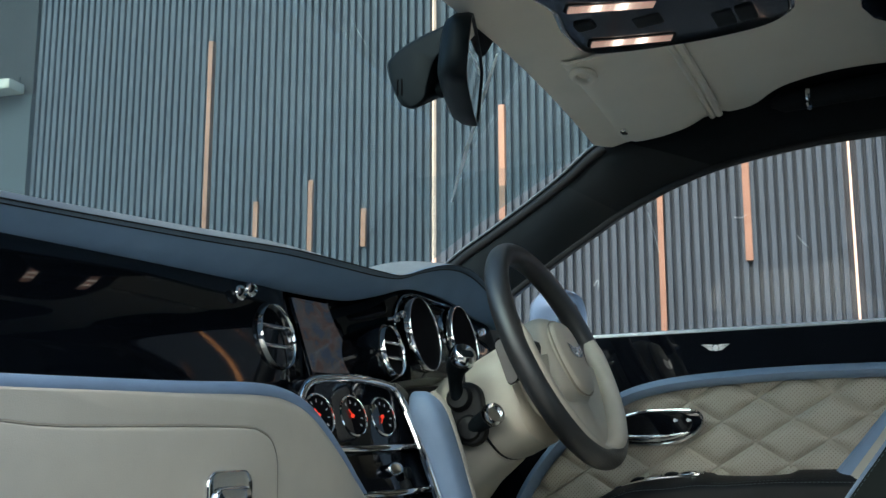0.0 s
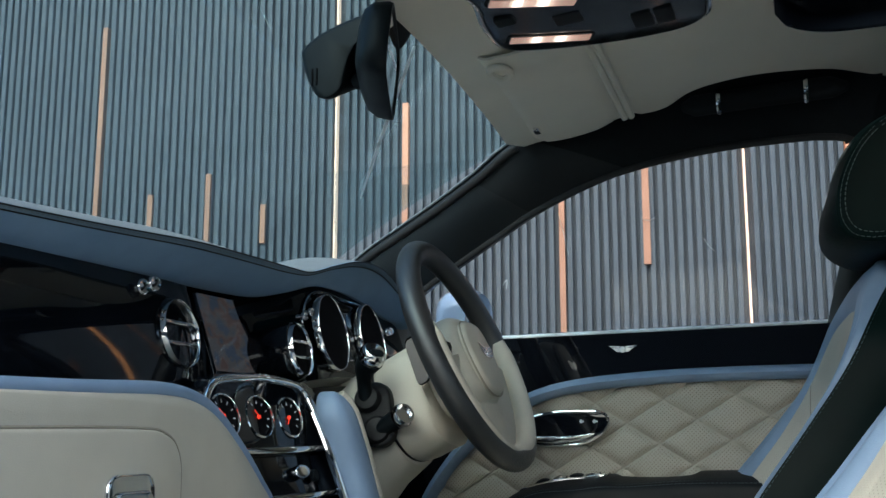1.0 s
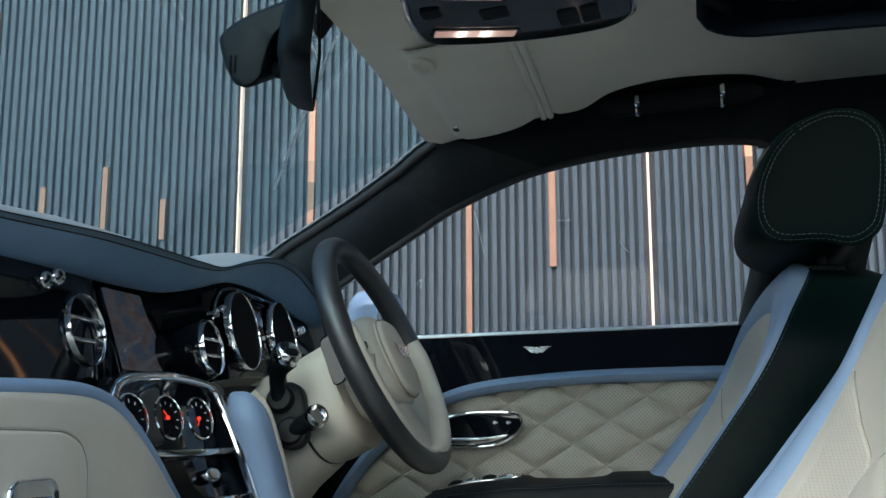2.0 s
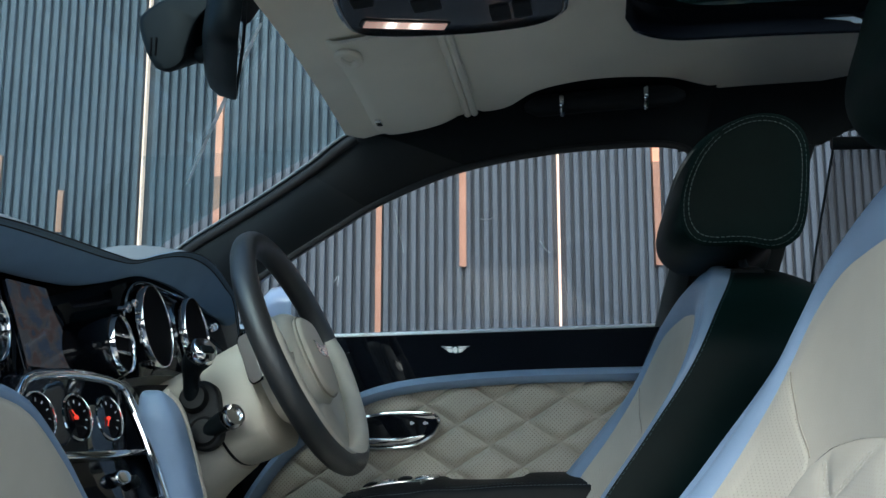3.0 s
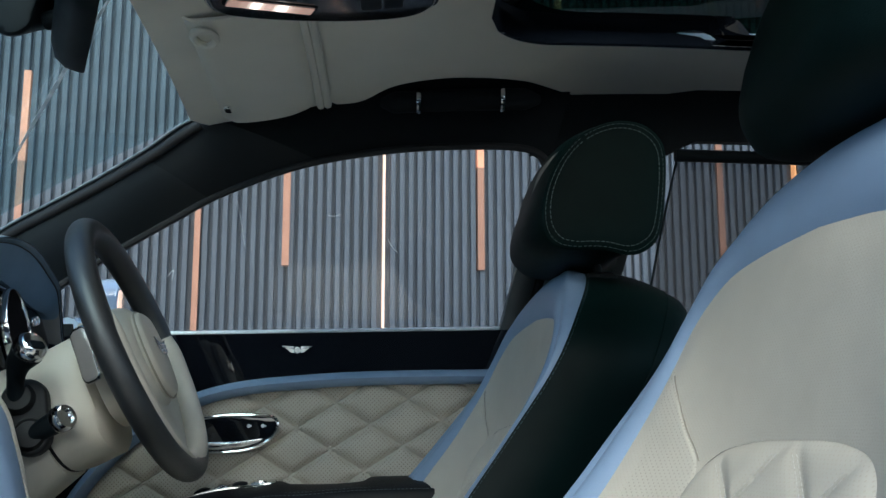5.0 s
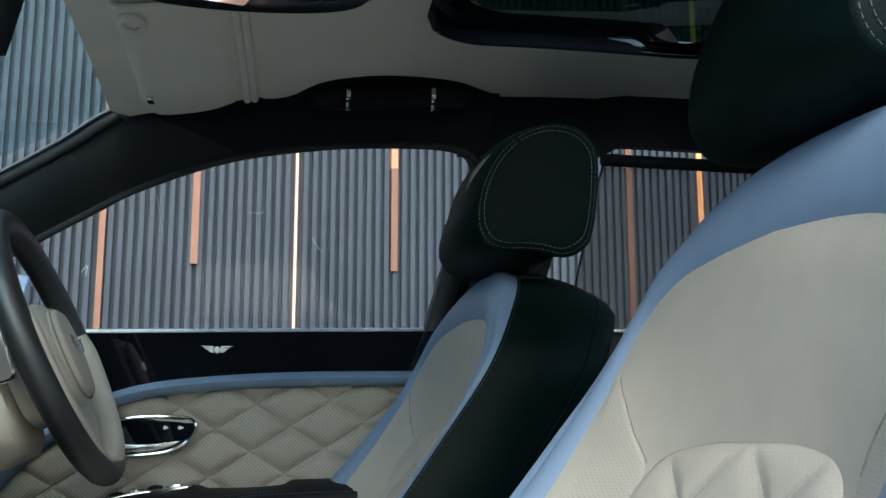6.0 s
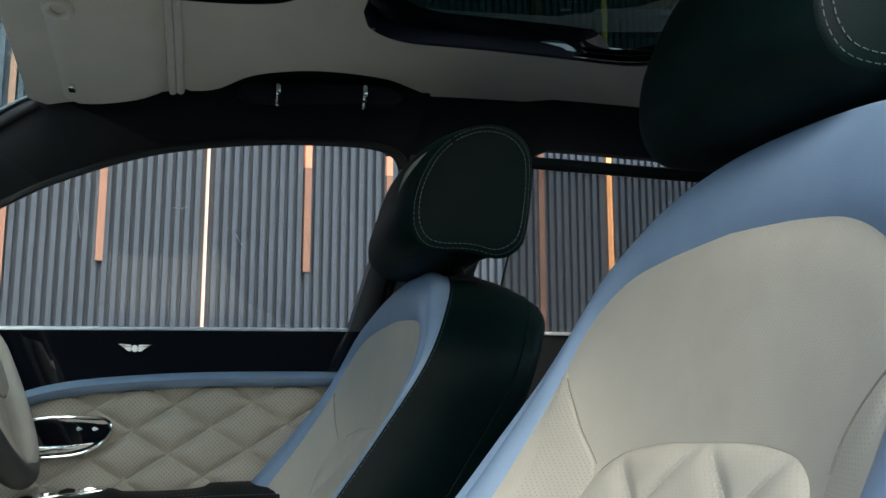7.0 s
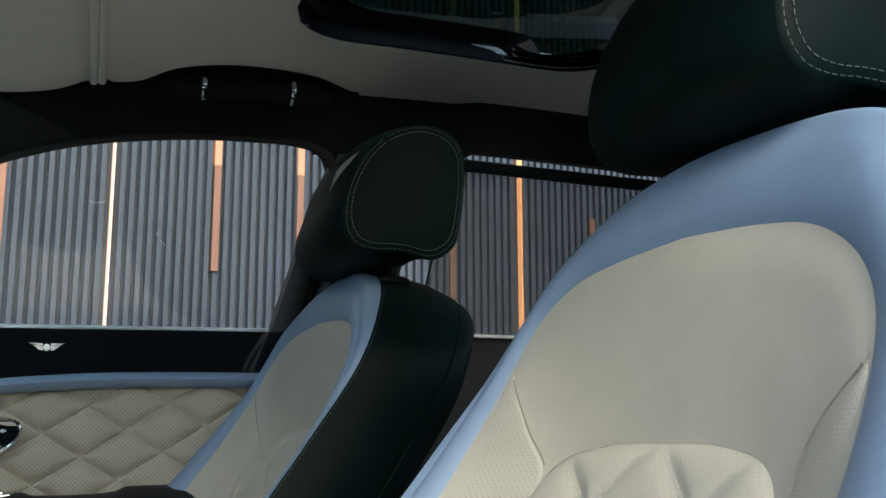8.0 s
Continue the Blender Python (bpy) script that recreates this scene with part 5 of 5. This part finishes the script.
for xx, yy, tilt in ((-0.042, 0.129, 0.44), (-0.034, 0.009, 0.48)):
    m = OM @ pose(xx * FX, yy, 0.0235) @ Matrix.Rotation(tilt * FX, 4, "Z")
    part("lamp_frame", bm_plate(rrect(0.118, 0.026, 0.007), m, 0.003, round_edge=0.001), PLASTIC, overhead)
    lamp = part("map_lamp", bm_plate(rrect(0.110, 0.019, 0.005), m, 0.0045, round_edge=0.0015), mat("frosted_lens", (0.55, 0.42, 0.36), 0.3), overhead, "lit ribbed map lamp lens")
    for k in range(26):
        part("lens_rib", bm_box((-0.052 + 0.104 * k / 25, 0, 0.0047), (0.0038, 0.0175, 0.0014), m), LAMP_STEPS[min(6, int(0.5 + 6 * (0.25 * math.exp(-((k - 12.5) / 8) ** 2) + 0.8 * math.exp(-((k - 9) / 2.2) ** 2) + 0.8 * math.exp(-((k - 17) / 2.2) ** 2))))], lamp)
for bx, by, sx, sy in ((-0.080, 0.045, 0.026, 0.026), (-0.006, 0.078, 0.036, 0.036), (0.080, 0.135, 0.026, 0.05), (0.108, 0.135, 0.024, 0.05)):
    part("button", bm_plate(rrect(sx, sy, 0.005), OM @ pose(bx * FX, by, 0.0245), 0.004, round_edge=0.0015), PLASTIC, overhead, "black push button")

visor = thing("sun_visor", "cream leather sun visor folded up against the headliner", "sun visor")
rows = []
for k in range(31):
    f = k / 30
    y = 0.765 + 0.322 * f
    e = 0.012 * max(0, (f - 0.94) / 0.06) ** 2
    x0, x1 = 0.447 + e, 0.588 - e - 0.01 * (f > 0.97)
    rows.append([Vector((x0 + (x1 - x0) * g, y, z_roof(x0 + (x1 - x0) * g, y) - 0.004 - 0.011 * math.sin(math.pi * min(1, max(0, g))) ** 0.35)) for g in [j / 16 for j in range(17)]])
part("pad", bm_slab(rows, (0, 0, 0.004)), LINER, visor, "cream pad")
for xx, dz in ((0.592, 0.006), (0.603, 0.006)):
    part("lip", bm_tube([Vector((xx + 0.004 * (k / 20), 0.78 + 0.30 * k / 20, z_roof(xx, 0.78 + 0.30 * k / 20) - dz)) for k in range(21)], 0.006, 8), LINER, visor)
part("hinge_clip", bm_tube([Vector((0.468 + 0.014 * math.cos(a), 0.805 + 0.024 * math.sin(a), z_roof(0.468, 0.805) - 0.016)) for a in [2 * math.pi * k / 24 for k in range(24)]], 0.0055, 8, closed=True), LINER, visor, "cream hook clip")
part("hinge_pin", bm_plate(rrect(0.023, 0.010, 0.004), frame_at((0.462, 1.03, z_roof(0.462, 1.03) - 0.012), (0, 0, -1), (1, 0, 0)), 0.006, round_edge=0.002), CHROME, visor, "chrome pin")

handle = thing("grab_handle", "folded black suede grab handle with two chrome rings", "grab handle")
hp = spline([(0.69, 1.082, 1.368), (0.72, 1.072, 1.366), (0.78, 1.068, 1.368), (0.84, 1.067, 1.370), (0.90, 1.068, 1.372), (0.935, 1.078, 1.375)], 30)
part("grip", bm_tube(hp, lambda f: 0.017 * min(1, 0.45 + 4 * min(f, 1 - f)), 14), SUEDE, handle, "black suede grip")
for xx, yy, zz in ((0.747, 1.0705, 1.367), (0.876, 1.0675, 1.371)):
    part("ring", bm_tube([Vector((xx, yy + 0.0185 * math.cos(a), zz + 0.0185 * math.sin(a))) for a in [2 * math.pi * k / 28 for k in range(28)]], 0.0045, 8, closed=True, up=(1, 0, 0)), CHROME, handle, "chrome ring")

mirror = thing("rear_view_mirror", "black rear-view mirror on a sensor housing at the windscreen", "mirror")
prof = spline([(0.402, 1.372), (0.385, 1.370), (0.340, 1.359), (0.306, 1.346), (0.285, 1.330), (0.283, 1.318), (0.291, 1.290), (0.303, 1.266), (0.316, 1.258), (0.328, 1.259), (0.340, 1.269), (0.345, 1.290), (0.356, 1.320), (0.388, 1.350)], 70, True)
pc = Vector((0.335, 1.315))
rows = []
for dy, g in ((0.0, 0.80), (0.001, 0.90), (0.004, 0.965), (0.010, 1.0), (0.080, 1.0), (0.086, 0.965), (0.089, 0.90), (0.090, 0.80)):
    rows.append([Vector((pc.x + (p.x - pc.x) * g, 0.550 + dy, pc.y + (p.y - pc.y) * g + 0.5 * dy * min(1.0, max(0.0, (1.355 - p.y) / 0.08)))) for p in prof])
part("housing", bm_grid(rows, closed_u=True, caps=True), PLASTIC, mirror, "black sensor housing")
for k in range(2):
    part("vent_slot", bm_box((0.302 + 0.006 * k, 0.5495, 1.290), (0.002, 0.002, 0.022), bevel=0.0006), DIAL, mirror)
MM = frame_at((0.392, 0.572, 1.304), (0.935, 0.345, -0.10))
mo = [(p.x, p.y) for p in spline([(-0.115, 0.0), (-0.106, 0.036), (-0.06, 0.044), (0.0, 0.045), (0.06, 0.044), (0.106, 0.036), (0.115, 0.0), (0.106, -0.038), (0.06, -0.046), (0.0, -0.047), (-0.06, -0.046), (-0.106, -0.038)], 48, True)]
rows = []
for h, g in ((-0.032, 0.35), (-0.031, 0.6), (-0.024, 0.85), (-0.012, 0.97), (0.004, 1.0), (0.009, 0.985), (0.009, 0.93), (0.006, 0.92)):
    rows.append([MM @ Vector((x * g, y * g, h)) for x, y in mo])
part("shell", bm_grid(rows, closed_u=True, caps=True), PLASTIC, mirror, "black mirror shell")
part("glass", bm_plate([(x * 0.925, y * 0.925) for x, y in mo], MM @ pose(0, 0, 0.005), 0.002, rings=1), MIRROR, mirror, "mirror glass")
part("joint", bm_tube([(0.345, 0.585, 1.29), (0.375, 0.578, 1.295)], 0.010, 12), PLASTIC, mirror)

# ---- door furniture ----
pm = frame_at((0.455, 1.248, 0.862), (0, -1, 0.0))
po = [(p.x, p.y) for p in spline([(-0.075, 0.014), (-0.03, 0.027), (0.03, 0.029), (0.061, 0.0262), (0.0695, 0.014), (0.064, -0.001), (0.050, -0.014), (0.02, -0.026), (-0.03, -0.030), (-0.068, -0.026), (-0.082, -0.01)], 60, True)]
if (pm @ Vector((1, 0, 0))).x < pm.translation.x:
    po = [(-x, y) for x, y in po]
pull = part("pull_handle", bm_plate(po, pm, 0.010, round_edge=0.003), GLOSS, door, "gloss black door pull plate")
part("chrome_rim", bm_tube([pm @ Vector((x, y, 0.008)) for x, y in po], 0.0028, 8, closed=True), CHROME, pull, "chrome rim")
lev = [(p.x, p.y) for p in spline([(-0.072, -0.015), (-0.03, -0.013), (0.02, -0.012), (0.046, -0.008), (0.040, -0.014), (0.012, -0.022), (-0.03, -0.026), (-0.064, -0.023)], 40, True)]
if po[0][0] > 0:
    lev = [(-x, y) for x, y in lev]
part("lever", bm_plate(lev, pm @ pose(0, 0, 0.008), 0.007, round_edge=0.003, dome=0.002), CHROME, pull, "chrome release lever")
fx = -1 if po[0][0] > 0 else 1
for cx, w in ((0.024, 0.008), (0.047, 0.009)):
    part("lock_symbol", bm_plate(rrect(w, 0.003, 0.001), pm @ pose(cx * fx, 0.012, 0.010), 0.001, rings=1), WHITE, pull)
    part("lock_symbol", bm_plate(rrect(w * 0.45, 0.006, 0.001), pm @ pose(cx * fx - 0.001, 0.012, 0.0102), 0.001, rings=1), WHITE, pull)
bm_ = frame_at((0.553, 1.2398, 0.996), (0, -1, 0.0))
part("badge", bm_plate(rrect(0.010, 0.011, 0.005), bm_, 0.005, round_edge=0.0015), BADGE, door, "chrome winged badge, plain")
for s in (-1, 1):
    for k in range(3):
        part("badge_wing", bm_plate([(0.0055 * s, -0.0044 + 0.0037 * k), ((0.011 + 0.004 * k) * s, -0.0034 + 0.0040 * k), ((0.015 + 0.005 * k) * s, 0.0004 + 0.0030 * k), (0.0055 * s, -0.0014 + 0.0037 * k)][::s], bm_, 0.0030 + 0.0004 * k, rings=1), BADGE, door)

# ---- rear door behind the seats ----
rdoor = thing("rear_door", "dark rear door with drawn mesh sun blind", "car door")
part("panel", bm_slab([[Vector((x, 1.247 - 0.01 * math.sin(math.pi * g), 1.034 - 0.55 * g)) for g in (0, 0.1, 0.3, 0.6, 1)] for x in (1.08, 1.3, 1.6, 1.9, 2.3)], (0, 0.05, 0)), BLACK, rdoor, "black door panel")
part("chrome_strip", bm_tube([Vector((1.09 + 1.1 * k / 10, 1.240, 1.0345 + 0.004 * k / 10)) for k in range(11)], 0.0032, 8), SILL, rdoor, "thin chrome strip")
part("blind", bm_grid([[Vector((1.165 - 0.035 * (1 - f) + (2.2 - 1.165) * g, y_side(1.04 + 0.262 * f) + 0.006, 1.04 + 0.262 * f)) for g in (0, 0.3, 0.6, 1)] for f in [k / 8 for k in range(9)]]), MESH, rdoor, "black mesh sun blind")
part("blind_rail", bm_tube([Vector((1.16 + 1.04 * k / 12, y_side(1.303) + 0.003, 1.301 - 0.020 * k / 12)) for k in range(13)], 0.0105, 12), PLASTIC, rdoor, "black blind rail")
part("blind_edge", bm_tube([Vector((1.165 - 0.035 * (1 - f), y_side(1.04 + 0.262 * f) + 0.004, 1.04 + 0.262 * f)) for f in [k / 8 for k in range(9)]], 0.002, 6), PLASTIC, rdoor)

belt = thing("seat_belt", "dark grey webbing seat belt hanging at the door pillar", "seat belt")
wp = spline([(1.078, 1.150, 1.235), (1.048, 1.165, 1.17), (1.026, 1.178, 1.125), (1.008, 1.186, 1.08), (0.992, 1.192, 1.03), (0.976, 1.196, 0.98)], 24)
part("webbing", bm_slab([[p + Vector((g, 0, 0)) for g in (-0.018, -0.008, 0, 0.008, 0.018)] for p in wp], (0, 0.002, 0)), mat("belt_webbing", (0.085, 0.09, 0.095), 0.6, 0, 0.2, 200, 0.3, 900), belt)
part("anchor", bm_box((1.085, 1.145, 1.250), (0.06, 0.016, 0.05), bevel=0.006), PLASTIC, belt)

# ---- wing mirror outside ----
wing = thing("wing_mirror", "pale blue painted wing mirror on the far door", "wing mirror")
rows = []
for h, g in ((-0.045, 0.25), (-0.043, 0.55), (-0.033, 0.82), (-0.015, 0.97), (0.01, 1.0), (0.03, 0.97), (0.032, 0.93), (0.02, 0.91)):
    rows.append([Vector((0.19 + h, 1.462 + 0.10 * g * math.copysign(abs(math.cos(q)) ** 0.7, math.cos(q)), 1.072 + 0.070 * g * math.copysign(abs(math.sin(q)) ** 0.7, math.sin(q)))) for q in [2 * math.pi * j / 40 for j in range(40)]])
part("cap", bm_grid(rows, closed_u=True, caps=True), PAINT, wing, "pale blue painted cap")
part("glass", bm_plate([(0.076 * math.copysign(abs(math.cos(q)) ** 0.7, math.cos(q)), 0.05 * math.copysign(abs(math.sin(q)) ** 0.7, math.sin(q))) for q in [2 * math.pi * j / 40 for j in range(40)]], frame_at((0.211, 1.462, 1.072), (1, 0, 0)), 0.002, rings=1), MIRROR, wing, "mirror glass")
part("foot", bm_tube(spline([(0.17, 1.27, 1.03), (0.17, 1.34, 1.04), (0.175, 1.42, 1.06)], 8), 0.022, 12), PAINT, wing, "painted foot")

# ---- wall: light strips, then slats ----
part("plain_end", bm_box((-3.674, 0.004, 1.160), (2.0, 0.05, 2.320), WALL_M), mat("grey_plaster", (0.05, 0.065, 0.072), 0.7, 0, 0.12, 6, 0.2, 60), wall_far, "plain grey end panel")
part("upper_end", bm_box((-3.674, 0.010, 3.560), (2.0, 0.05, 2.480), WALL_M), mat("dark_plaster", (0.022, 0.026, 0.028), 0.8, 0, 0.15, 6, 0.2, 60), wall_far, "dark end panel")
ledge = thing("light_fitting", "pale cream box fitting fixed to the end of the slatted wall", "light fitting")
LM = WALL_M @ pose(-3.012, -0.071, 2.343)
part("housing", bm_box((0, 0, 0), (0.60, 0.10, 0.045), LM, bevel=0.006), mat("cream_enamel", (0.62, 0.58, 0.48), 0.5, 0, 0.1, 8), ledge)
for s in (-1, 1):
    part("bracket", bm_tube([LM @ Vector((0.25 + 0.035 * s, 0.03, 0.023)), LM @ Vector((0.25 + 0.035 * s, 0.03, 0.053))], 0.005, 8), PLASTIC, ledge)
# place along the wall, top, bottom, what shows, width; copper lit from above is two lengths, its light put in as a
# glowing upper one
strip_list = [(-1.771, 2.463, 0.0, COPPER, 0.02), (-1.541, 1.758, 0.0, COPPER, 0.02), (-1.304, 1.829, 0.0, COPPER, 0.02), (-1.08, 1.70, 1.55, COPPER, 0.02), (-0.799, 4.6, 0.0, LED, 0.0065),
              (-0.532, 2.063, 1.75, COPPER_LIT, 0.022), (-0.532, 1.75, 0.0, COPPER, 0.022), (0.036, 4.6, 0.0, COPPER, 0.02), (0.328, 4.6, 1.425, COPPER, 0.024), (0.662, 4.6, 0.0, LED, 0.0065),
              (1.005, 4.6, 1.80, COPPER_LIT, 0.024), (1.005, 1.80, 1.429, COPPER, 0.024),
              (1.303, 4.6, 1.80, COPPER_LIT, 0.024), (1.303, 1.80, 1.5, COPPER, 0.024), (1.913, 4.6, 0.0, COPPER, 0.024), (2.22, 4.6, 0.0, LED_ORANGE, 0.0055), (2.559, 1.767, 0.0, COPPER, 0.024)]
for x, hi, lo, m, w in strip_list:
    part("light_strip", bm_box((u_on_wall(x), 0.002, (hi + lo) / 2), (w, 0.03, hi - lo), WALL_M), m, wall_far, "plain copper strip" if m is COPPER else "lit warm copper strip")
first = None
for k in range(280):
    u = -4.45 + 0.032 * k
    if u < -2.674 or any(abs(u - u_on_wall(s[0])) < 0.012 and s[1] > 4 and s[2] < 0.1 for s in strip_list):
        continue
    if first is None:
        first = part("slat", bm_box((0, 0.015, 2.4), (0.020, 0.03, 4.8), bevel=0.002, segs=1), SLAT, wall_far)
        first.matrix_basis = WALL_M @ pose(u, 0, 0)
    else:
        s = new("slat", first.data)
        s.parent = wall_far
        s.matrix_basis = WALL_M @ pose(u, 0, 0)
